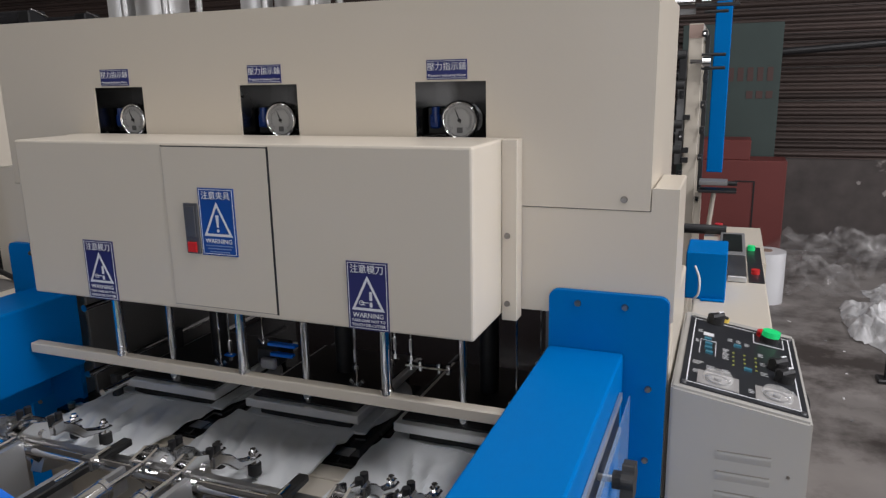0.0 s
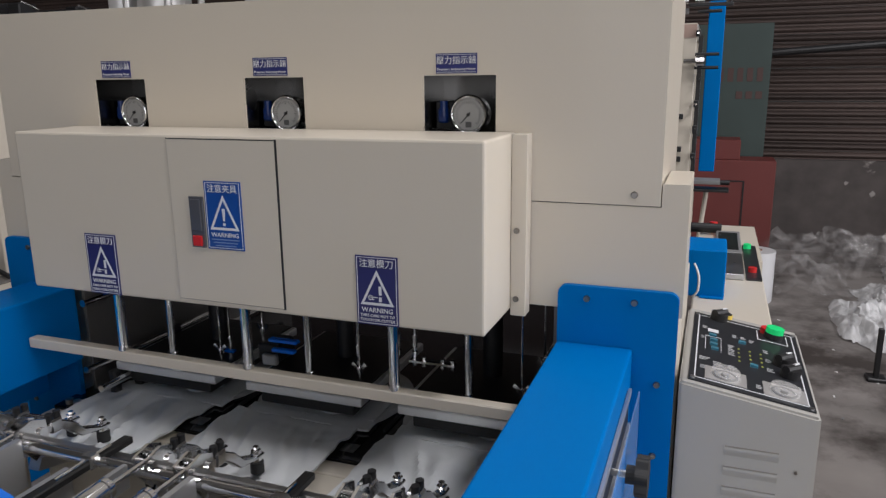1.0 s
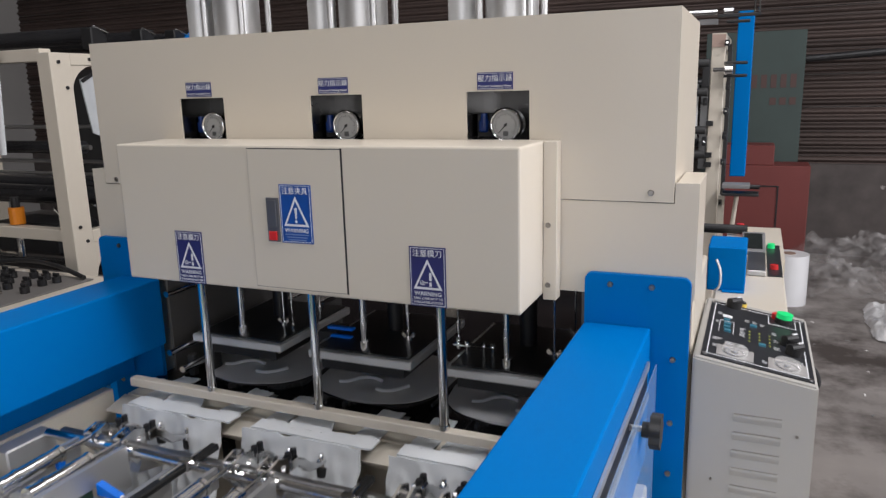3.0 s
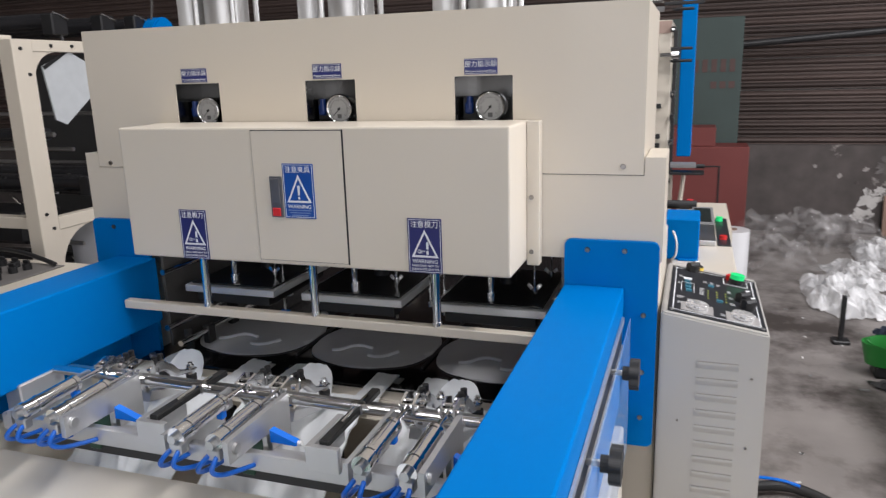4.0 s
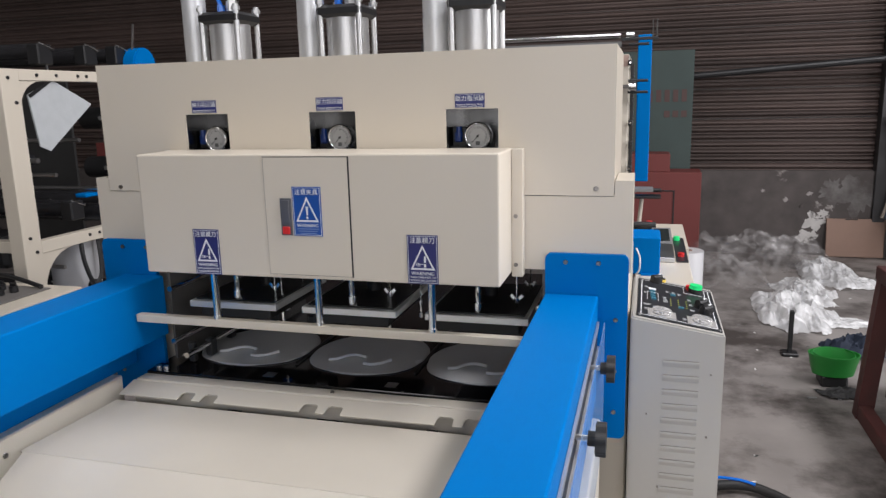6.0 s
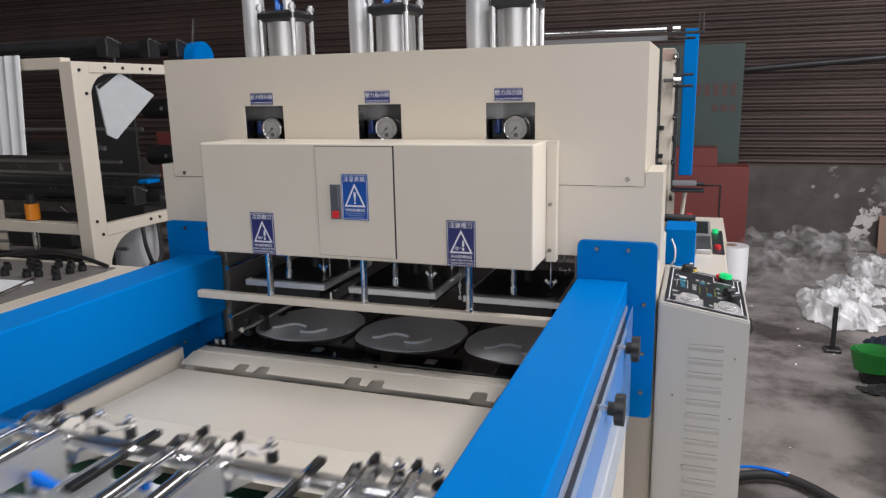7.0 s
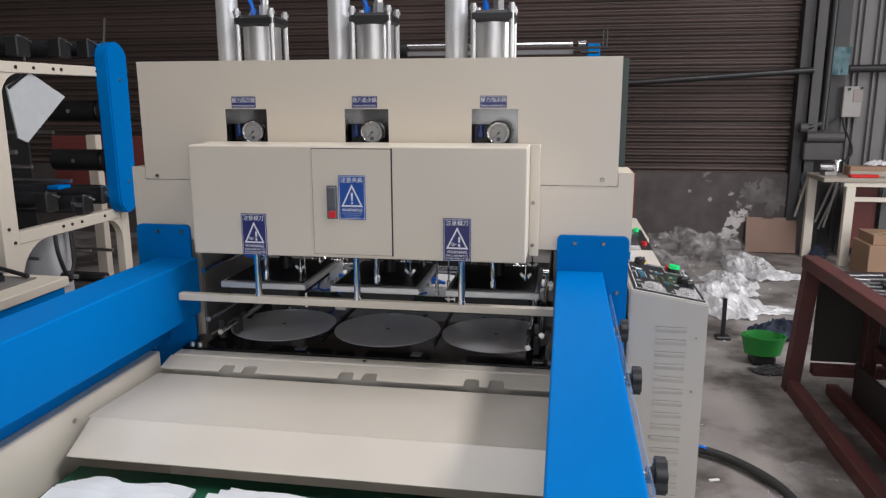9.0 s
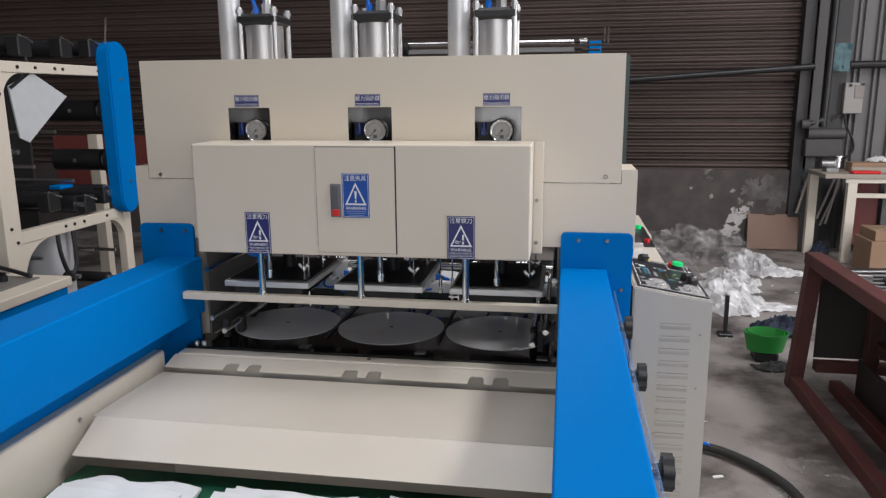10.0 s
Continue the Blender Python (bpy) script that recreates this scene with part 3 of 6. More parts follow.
def warning(x0, x1, z0, z1, top, lines, back, picture):
    y = COVER - 0.0016 if picture else COVER - 0.003
    w, h = x1 - x0, z1 - z0
    cx = (x0 + x1) / 2
    bm = box(B(), x0, x1, y, y + 0.0016, z0, z1)
    lab = part("warning_label", bm, back, press if picture else door, "dark blue warning label with white print")
    yy = y - 0.0006
    bm = B()
    e = 0.0022
    for a in ((x0 + e, x1 - e, z1 - e - 0.0009, z1 - e), (x0 + e, x1 - e, z0 + e, z0 + e + 0.0009), (x0 + e, x0 + e + 0.0009, z0 + e, z1 - e), (x1 - e - 0.0009, x1 - e, z0 + e, z1 - e)):
        box(bm, a[0], a[1], yy, y + 0.0005, a[2], a[3])
    # triangle outline
    tz0, tz1, tw = z0 + h * 0.29, z0 + h * 0.80, w * 0.40
    P = [(cx - tw, tz0), (cx + tw, tz0), (cx, tz1)]
    k = 0.78
    mz = (tz0 * 2 + tz1) / 3
    Q = [(cx + (p[0] - cx) * k, mz + (p[1] - mz) * k) for p in P]
    for i in range(3):
        j = (i + 1) % 3
        prism(bm, [(P[i][0], P[i][1]), (P[j][0], P[j][1]), (Q[j][0], Q[j][1]), (Q[i][0], Q[i][1])], "y", yy, y + 0.0005)
    if picture:
        box(bm, cx + 0.003, cx + 0.0075, yy, y + 0.0005, mz - 0.002, mz + 0.012)
        box(bm, cx + 0.003, cx + 0.0075, yy, y + 0.0005, tz0 + 0.006, mz - 0.005)
        box(bm, cx - 0.012, cx + 0.001, yy, y + 0.0005, mz - 0.0065, mz - 0.0052)
        box(bm, cx - 0.013, cx - 0.005, yy, y + 0.0005, mz - 0.010, mz - 0.0088)
        disc_ring(bm, (cx - 0.011, y + 0.0004, mz - 0.0065), (0, -1, 0), 0.004, 0.003, 0.001, 12)
    else:
        prism(bm, [(cx - 0.003, mz + 0.016), (cx + 0.003, mz + 0.016), (cx + 0.0016, mz - 0.004), (cx - 0.0016, mz - 0.004)], "y", yy, y + 0.0005)
        rod(bm, (cx, y + 0.0004, mz - 0.0095), (cx, yy, mz - 0.0095), 0.0026, 12)
    part("print", bm, PRINT, lab)
    letters("lettering", top, w * 0.205, facing(cx, yy, z0 + h * 0.885), PRINT, lab)
    letters("lettering", "WARNING", w * 0.155, facing(cx, yy, z0 + h * 0.215), PRINT, lab)
    for k, t in enumerate(lines):
        letters("lettering", t, w * 0.088, facing(cx, yy, z0 + h * (0.135 - 0.065 * k)), PRINT, lab)
    if not lines:
        bm = B()
        for k in range(3):
            q = 0.38 - 0.05 * k
            box(bm, cx - w * q, cx + w * q, yy, y + 0.0005, z0 + h * (0.14 - 0.045 * k), z0 + h * (0.155 - 0.045 * k))
        part("small_print", bm, mat("faint_print", (0.2, 0.28, 0.5), 0.5), lab)


for x0, x1 in ((-1.059, -0.991), (-0.5305, -0.461)):
    warning(x0, x1, 1.128, 1.236, "注意模刀", ["TAKE CARE NOT TO", "TOUCH DIE-CUTTER"], NAVY, True)
warning(-0.7955, -0.726, 1.227, 1.338, "注意夹具", [], LABELBLUE, False)
# mounting flanges of the cover
def flange(s, x):
    bm = box(B(), *span(x(0.4355), x(0.4605)), FACE - 0.030, FACE - 0.0005, 1.118, 1.4085, 0.001)
    ob = part("mounting_flange", bm, CREAM, press)
    for z in (1.146, 1.258):
        screw(ob, x(0.4445), FACE - 0.030, z, 0.0055)
mirrored(flange)


# blue end plates, side beams, clamping knobs
GUARD = mat("guard_acrylic", (0.30, 0.45, 0.68), 0.12, var=0.1, alpha=0.30, bump=0.1, bscale=12)


def side(s, x):
    bm = B()
    a, b = span(x(0.509 if s > 0 else 0.531), x(0.694))
    pts = []
    r = 0.014
    for cx, cz, a0 in ((b - r, 1.172 - r, 0), (a + r, 1.172 - r, 90), (a + r, 0.735 + r, 180), (b - r, 0.735 + r, 270)):
        for k in range(5):
            t = radians(a0 + k * 22.5)
            pts.append((cx + r * math.cos(t), cz + r * math.sin(t)))
    prism(bm, pts, "y", FACE - 0.012, FACE - 0.001)
    plate = part("end_plate", bm, BLUE, press, "blue rounded end plate")
    for u, z in ((0.555, 1.152), (0.628, 1.152), (0.668, 1.022), (0.668, 0.90), (0.668, 0.80)):
        screw(plate, x(u), FACE - 0.012, z)
    screw(plate, x(0.668), 1.16, 0.715)
    bm = box(B(), *span(x(0.509), x(0.629)), -0.45, FACE - 0.013, 0.915, 1.078, 0.004, 2)
    beam = part("side_beam", bm, BLUE, press, "long blue painted side beam")
    bm = box(B(), *span(x(0.614), x(0.628)), -0.45, FACE - 0.02, 0.829, 0.914, 0.002)
    part("beam_foot", bm, BLUE, press)
    # slotted rail and clear guard on the outer face
    bm = B()
    box(bm, *span(x(0.630), x(0.6345)), -0.4, 1.06, 1.018, 1.029)
    box(bm, *span(x(0.630), x(0.6345)), -0.4, 1.06, 0.962, 0.972)
    part("guide_rail", bm, ALU, beam, "bare aluminium guide rail")
    part("rail_slot", box(B(), *span(x(0.6295), x(0.631)), -0.4, 1.06, 0.9725, 1.0175), BLACK, beam)
    part("clear_guard", box(B(), *span(x(0.6465), x(0.6485)), -0.35, 1.04, 0.76, 1.034), GUARD, beam, "clear acrylic guard strip").visible_shadow = False
    for y in (0.865, 0.556, 0.19):
        bm = B()
        z = 0.995
        rod(bm, (x(0.629), y, z), (x(0.660), y, z), 0.005, 10)
        st = part("knob_stud", bm, STEEL, beam)
        bm = B()
        rod(bm, (x(0.650), y, z), (x(0.663), y, z), 0.012, 14)
        pts = []
        for k in range(56):
            t = 2 * math.pi * k / 56
            rr = 0.025 + 0.0028 * math.cos(7 * t)
            pts.append((y + rr * math.cos(t), z + rr * math.sin(t)))
        prism(bm, pts, "x", *span(x(0.662), x(0.678)))
        part("knob", bm, RUBBER, beam, "black fluted clamping knob")
mirrored(side)

# bed, pads, inner frame
bm = box(B(), -1.31, -0.214, 1.042, 2.3, 0.795, BED, 0.002)
bed = part("bed_plate", bm, GLOSSBLACK, press, "glossy black bed plate")
for lx in LANES:
    bm = rod(B(), (lx, 1.29, BED), (lx, 1.29, BED + 0.0015), 0.163, 72)
    part("cutting_pad", bm, PAD, press, "round grey cutting pad")
    part("pad_hole", rod(B(), (lx, 1.29, BED + 0.0015), (lx, 1.29, BED + 0.0021), 0.006, 16), BLACK, press)
for lx in (LANES[0] + 0.1675, LANES[1] + 0.1675):
    part("lane_divider", box(B(), lx - 0.003, lx + 0.003, 1.16, 1.6, BED, BED + 0.006), DARK, press)
for lx in LANES:
    bm = B()
    for i in range(4):
        for k in range(4):
            box(bm, lx + 0.118 + 0.0075 * i, lx + 0.1245 + 0.0075 * i, 1.068 + 0.0075 * k, 1.0745 + 0.0075 * k, BED, BED + 0.0015)
    part("vent_grid", bm, STEEL, press, "small square vent grid in the bed")
for u, y0, y1, z in ((0.44, 1.07, 1.75, 0.868), (0.475, 1.07, 1.75, 0.905), (0.495, 1.10, 1.75, 1.04)):
    pair("side_rod", lambda bm, x: rod(bm, (x(u), y0, z), (x(u), y1, z), 0.008, 10), CHROME, "chrome guide rod beside the bed", True)
pair("rod_bracket", lambda bm, x: box(bm, *span(x(0.452), x(0.47)), 1.12, 1.14, 0.83, 0.885, 0.003), DARK)
pair("rod_bracket", lambda bm, x: box(bm, *span(x(0.43), x(0.45)), 1.17, 1.20, 0.83, 0.88, 0.003), DARK)
pair("rod_bracket", lambda bm, x: box(bm, *span(x(0.46), x(0.48)), 1.32, 1.35, 0.83, 0.92, 0.003), BLACK)
for u in (0.50, 0.522):
    pair("bolt", lambda bm, x: rod(bm, (x(u), 1.06, 0.825), (x(u), 1.06, 0.838), 0.008, 10), STEEL)
# black sheets added behind and above the heads to give the dark inside
part("inner_crosshead", box(B(), -1.268, -0.256, 1.51, 1.56, 1.05, 1.25), BLACK, press, "black sheet added for the darkness behind the heads")
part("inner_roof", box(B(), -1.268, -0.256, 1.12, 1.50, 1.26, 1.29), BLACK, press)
# side panels: the shade inside the press is put into their dark colour
pair("inner_side", lambda bm, x: box(bm, *span(x(0.501), x(0.508)), 1.115, 1.9, 0.84, 1.13), mat("shaded_panel", (0.10, 0.095, 0.09), 0.4), "inner side panel, its grey darkened for the shade inside")

# tab table ahead of the bed with notches for the grippers
def notched(bm, x0, x1, y_far, z_far, y_near, z_near, thick, notches, depth):
    def z(y):
        return z_far + (z_near - z_far) * (y_far - y) / (y_far - y_near)
    edge = [(x0, y_far), (x0, y_near)]
    for a, b in notches:
        ym = y_near + depth
        edge += [(a, y_near), (a + 0.002, ym - 0.006), (a + 0.008, ym), (b - 0.008, ym), (b - 0.002, ym - 0.006), (b, y_near)]
    edge += [(x1, y_near), (x1, y_far)]
    a = [bm.verts.new((px, py, z(py))) for px, py in edge]
    b = [bm.verts.new((px, py, z(py) - thick)) for px, py in edge]
    bm.faces.new(a)
    bm.faces.new(b[::-1])
    for i in range(len(edge)):
        j = (i + 1) % len(edge)
        bm.faces.new((a[i], b[i], b[j], a[j]))
    bmesh.ops.recalc_face_normals(bm, faces=bm.faces[:])
    return bm


nt = []
for lx in LANES:
    for u in (-0.032, 0.032):
        nt.append((lx + u - 0.021, lx + u + 0.021))
bm = notched(B(), -1.319, -0.205, 1.0, 0.818, 0.940, 0.803, 0.003, nt, 0.030)
box(bm, -1.31, -0.214, 0.999, 1.041, 0.80, 0.822, 0.002)
tab = part("tab_table", bm, CREAM_WORN, press, "cream notched transfer table")
screw(tab, XC, 1.02, 0.822)
bm = box(B(), -1.30, -0.224, 0.974, 0.979, 0.772, 0.805, 0.001)
box(bm, -1.30, -0.224, 0.979, 1.008, 0.772, 0.777)
part("table_lip", bm, CREAM_WORN, press)
bm = box(B(), -1.31, -0.214, 1.01, 1.02, 0.35, 0.80)
part("chute_wall", bm, CREAM_WORN, press)
for lx in (-1.02, -0.50):
    bm = B()
    box(bm, lx - 0.008, lx + 0.008, 0.985, 1.01, 0.70, 0.80)
    prism(bm, [(0.96, 0.772), (1.01, 0.772), (1.01, 0.74)], "x", lx - 0.008, lx + 0.008)
    part("table_bracket", bm, BLACK, press)
bm = box(B(), XC - 0.03, XC + 0.03, 0.985, 1.008, 0.62, 0.77, 0.003)
part("flap_cylinder_mount", bm, BLACK, press)
bm = B()
rod(bm, (XC - 0.014, 0.968, 0.62), (XC - 0.014, 0.968, 0.74), 0.011, 12)
rod(bm, (XC - 0.014, 0.975, 0.755), (XC - 0.014, 0.955, 0.755), 0.012, 12)
part("flap_cylinder", bm, CHROME, press)
part("air_hose", pipe(B(), [(XC - 0.002, 0.965, 0.74), (XC + 0.008, 0.955, 0.70), (XC + 0.004, 0.965, 0.64)], 0.004), TUBE, press)

# side rails of the front table
pair("table_leg", lambda bm, x: box(bm, *span(x(0.592), x(0.640)), 0.0, 0.06, 0.0, 0.499, 0.003), CREAM_WORN, "cream leg under the side rail")
pair("table_side", lambda bm, x: box(bm, *span(x(0.600), x(0.632)), 0.10, 1.02, 0.12, 0.499, 0.003), CREAM_WORN, "cream lower side panel")
rails = pair("side_rail", lambda bm, x: box(bm, *span(x(0.590), x(0.645)), -0.45, 1.0, 0.50, 0.828, 0.004), CREAM_WORN, "cream side rail of the delivery table")
for y in (0.35, 0.62):
    part("screw", rod(B(), (XC - 0.5895, y, 0.79), (XC - 0.586, y, 0.79), 0.006, 10), STEEL, rails[1])
# sloped fixed apron and the hinged flap
HINGE = (XC, 0.633, 0.796)
bm = B()
prism(bm, [(0.633, 0.7965), (0.633, 0.7925), (0.537, 0.7435), (0.535, 0.7470)], "x", -1.315, -0.21)
part("apron", bm, CREAM_WORN, press, "cream sloped apron over the belt")
bm = prism(B(), [(0.634, 0.7925), (0.634, 0.7965), (0.937, 0.7875), (0.937, 0.7835)], "x", -1.325, -0.20)
for u in (-1.31, -0.215):
    box(bm, u - 0.008, u + 0.008, 0.905, 0.928, 0.772, 0.782)
flap = part("flap", bm, CREAM_WORN, press, "cream hinged drop flap", about=HINGE)
# belt and rollers of the delivery conveyor
conveyor = thing("belt_conveyor", (XC, 0.0, 0), "green belt delivery conveyor", "conveyor")
part("belt", box(B(), -1.335, -0.19, -0.9, 0.60, 0.66, 0.692, 0.008), GREENBELT, conveyor, "dark green belt")
for y in (-0.85, 0.56):
    part("roller", rod(B(), (-1.33, y, 0.632), (-0.2, y, 0.632), 0.025, 20), STEEL, conveyor)
for xx in (-1.3, -0.25):
    for yy in (-0.8, 0.45):
        part("leg", box(B(), xx - 0.02, xx + 0.02, yy - 0.02, yy + 0.02, 0, 0.65), CREAM_WORN, conveyor)

# pressing bar on its three rods
bm = box(B(), -1.268, -0.256, 0.973, 0.995, 0.987, 1.007, 0.002)
presser = part("presser_bar", bm, CREAM, press, "cream bar lowered on chrome rods", about=(XC, 0.983, 0.995))
for rx in (-1.038, -0.765, -0.489):
    bm = rod(B(), (rx, 0.983, 1.005), (rx, 0.983, 1.30), 0.0088, 18)
    rod(bm, (rx, 0.983, 1.009), (rx, 0.983, 1.016), 0.0108, 18)
    part("rod", bm, CHROME, presser, smooth=True)

# die heads, one a lane
HEAD_Z = 1.0
heads = []
for lx in LANES:
    bm = box(B(), lx - 0.130, lx + 0.130, 1.140, 1.46, HEAD_Z - 0.018, HEAD_Z, 0.002)
    head = part("die_head", bm, mat("pale_aluminium", (0.86, 0.86, 0.85), 0.3, 0.5, var=0.06) if lx == LANES[0] else bpy.data.materials["pale_aluminium"], press, "steel die head plate", about=(lx, 1.30, HEAD_Z))
    bm = box(B(), lx - 0.105, lx + 0.105, 1.155, 1.44, HEAD_Z - 0.046, HEAD_Z - 0.018, 0.002)
    part("die_block", bm, RUBBER, head)
    bm = box(B(), lx - 0.118, lx + 0.118, 1.156, 1.455, HEAD_Z, HEAD_Z + 0.004)
    part("top_cover", bm, BLACK, head)
    for rx in (lx,):
        bm = rod(B(), (rx, 1.174, HEAD_Z + 0.004), (rx, 1.174, HEAD_Z + 0.28), 0.0082, 14)
        rod(bm, (rx, 1.174, HEAD_Z + 0.002), (rx, 1.174, HEAD_Z + 0.026), 0.012, 14)
        part("guide_rod", bm, CHROME, head, smooth=True)
    rod_b = rod(B(), (lx, 1.33, HEAD_Z + 0.002), (lx, 1.33, HEAD_Z + 0.28), 0.02, 14)
    part("ram", rod_b, BLACK, head, smooth=True)
    for wx, wy in ((lx + 0.088, 1.22), (lx + 0.10, 1.36)):
        bm = rod(B(), (wx, wy, HEAD_Z), (wx, wy, HEAD_Z + 0.26), 0.0022, 8)
        rod(bm, (wx, wy, HEAD_Z + 0.018), (wx, wy, HEAD_Z + 0.03), 0.007, 10)
        for s in (-1, 1):
            prism(bm, [(wx + s * 0.004, HEAD_Z + 0.02), (wx + s * 0.017, HEAD_Z + 0.034), (wx + s * 0.012, HEAD_Z + 0.04), (wx + s * 0.003, HEAD_Z + 0.03)], "y", wy - 0.0025, wy + 0.0025)
        part("wing_nut", bm, CHROME, head)
    # curved knife under the block
    bm = B()
    cut = []
    for k in range(25):
        u = k / 24
        cut.append((lx - 0.085 + 0.17 * u, 1.20 + 0.10 * u + 0.035 * math.sin(2 * math.pi * u)))
    for (xa, ya), (xb, yb) in zip(cut, cut[1:]):
        box(bm, min(xa, xb), max(xa, xb) + 0.0015, min(ya, yb) - 0.002, max(ya, yb) + 0.002, HEAD_Z - 0.060, HEAD_Z - 0.046)
    part("knife", bm, mat("knife_steel", (0.85, 0.85, 0.85), 0.35, 0.8) if lx == LANES[0] else bpy.data.materials["knife_steel"], head, "curved bright cutting knife")
    heads.append(head)

# air cylinders on the roof of the housing
for lx in LANES:
    cx, cy = lx - 0.014, 1.265
    bm = rod(B(), (cx, cy, 1.626), (cx, cy, 1.728), 0.053, 32)
    cyl = part("air_cylinder", bm, ALU, press, "bare aluminium air cylinder", smooth=True)
    bm = box(B(), cx - 0.060, cx + 0.060, cy - 0.060, cy + 0.060, 1.724, 1.754, 0.008)
    part("end_cap", bm, BLACK, cyl, "black end cap")
    for sx in (-1, 1):
        for sy in (-1, 1):
            bm = rod(B(), (cx + sx * 0.051, cy + sy * 0.051, 1.626), (cx + sx * 0.051, cy + sy * 0.051, 1.772), 0.0075, 10)
            rod(bm, (cx + sx * 0.051, cy + sy * 0.051, 1.756), (cx + sx * 0.051, cy + sy * 0.051, 1.766), 0.011, 6)
            part("tie_rod", bm, ALU, cyl, smooth=True)
    bm = rod(B(), (cx + 0.012, cy, 1.756), (cx + 0.012, cy, 1.785), 0.016, 6)
    rod(bm, (cx + 0.012, cy, 1.785), (cx + 0.012, cy, 1.83), 0.012, 14)
    part("silencer", bm, STEEL, cyl)
    bm = rod(B(), (cx - 0.022, cy, 1.756), (cx - 0.022, cy, 1.776), 0.010, 6)
    part("fitting", bm, TUBE, cyl)
    part("air_hose", pipe(B(), [(cx - 0.022, cy, 1.772), (cx - 0.032, cy, 1.80), (cx - 0.06, cy + 0.005, 1.85), (cx - 0.11, cy + 0.03, 1.90)], 0.006), TUBE, cyl)
    tx = cx - 0.104
    bm = rod(B(), (tx, cy, 1.626), (tx, cy, 1.81), 0.031, 28)
    for z in (1.69, 1.705, 1.71):
        disc_ring(bm, (tx, cy, z), (0, 0, 1), 0.0322, 0.029, 0.002)
    tank = part("air_tank", bm, mat("brushed_tube", (0.66, 0.67, 0.68), 0.42, 0.45, var=0.05, stretch=(1, 1, 0.05)), press, "tall brushed metal air tube", smooth=True)
    part("fitting", rod(B(), (tx - 0.02, cy - 0.02, 1.81), (tx - 0.02, cy - 0.02, 1.83), 0.01, 10), TUBE, tank)
    part("air_hose", pipe(B(), [(tx - 0.02, cy - 0.02, 1.825), (tx - 0.015, cy - 0.02, 1.86), (tx + 0.03, cy, 1.90)], 0.006), TUBE, tank)

# blue-levered hand valve and hanging studs among the heads
valve = part("hand_valve", box(B(), -0.925, -0.872, 1.235, 1.30, 0.905, 0.945, 0.004), BLACK, press, "black hand valve behind the heads")
part("valve_tip", box(B(), -0.908, -0.872, 1.222, 1.2345, 0.902, 0.926, 0.003), ALU, valve, "bright metal valve tip")
part("valve_lever", box(B(), -0.905, -0.835, 1.245, 1.262, 0.9455, 0.953, 0.002), TUBE, valve, "blue lever")
part("valve_lever", box(B(), -0.885, -0.830, 1.225, 1.240, 0.932, 0.940, 0.002), TUBE, valve)
for sx, sz in ((-1.006, 0.900), (-0.692, 0.918), (-0.60, 0.955), (-0.565, 0.955)):
    bm = rod(B(), (sx, 1.25, sz), (sx, 1.25, 1.25), 0.0022, 8)
    rod(bm, (sx, 1.25, sz + 0.018), (sx, 1.25, sz + 0.045), 0.005, 10)
    rod(bm, (sx, 1.25, sz), (sx, 1.25, sz + 0.010), 0.006, 8)
    part("hanging_stud", bm, CHROME, press, "thin chrome hanging stud", smooth=True)
part("stud_grip", box(B(), -1.020, -0.995, 1.243, 1.257, 0.908, 0.914, 0.002), TUBE, press)
bm = box(B(), -0.575, -0.478, 1.24, 1.256, 0.944, 0.949, 0.001)
for u in (-0.565, -0.545, -0.505, -0.485):
    rod(bm, (u, 1.248, 0.936), (u, 1.248, 0.956), 0.005, 8)
part("linkage", bm, CHROME, press, "small chrome linkage")
part("hose_bundle", pipe(B(), [(-1.24, 1.30, 1.10), (-1.20, 1.26, 1.06), (-1.16, 1.28, 1.05), (-1.10, 1.36, 1.08)], 0.007), TUBE, press)
part("hose_bundle", pipe(B(), [(-1.25, 1.24, 1.12), (-1.235, 1.20, 1.09), (-1.215, 1.22, 1.07), (-1.21, 1.28, 1.10)], 0.006), TUBE, press)

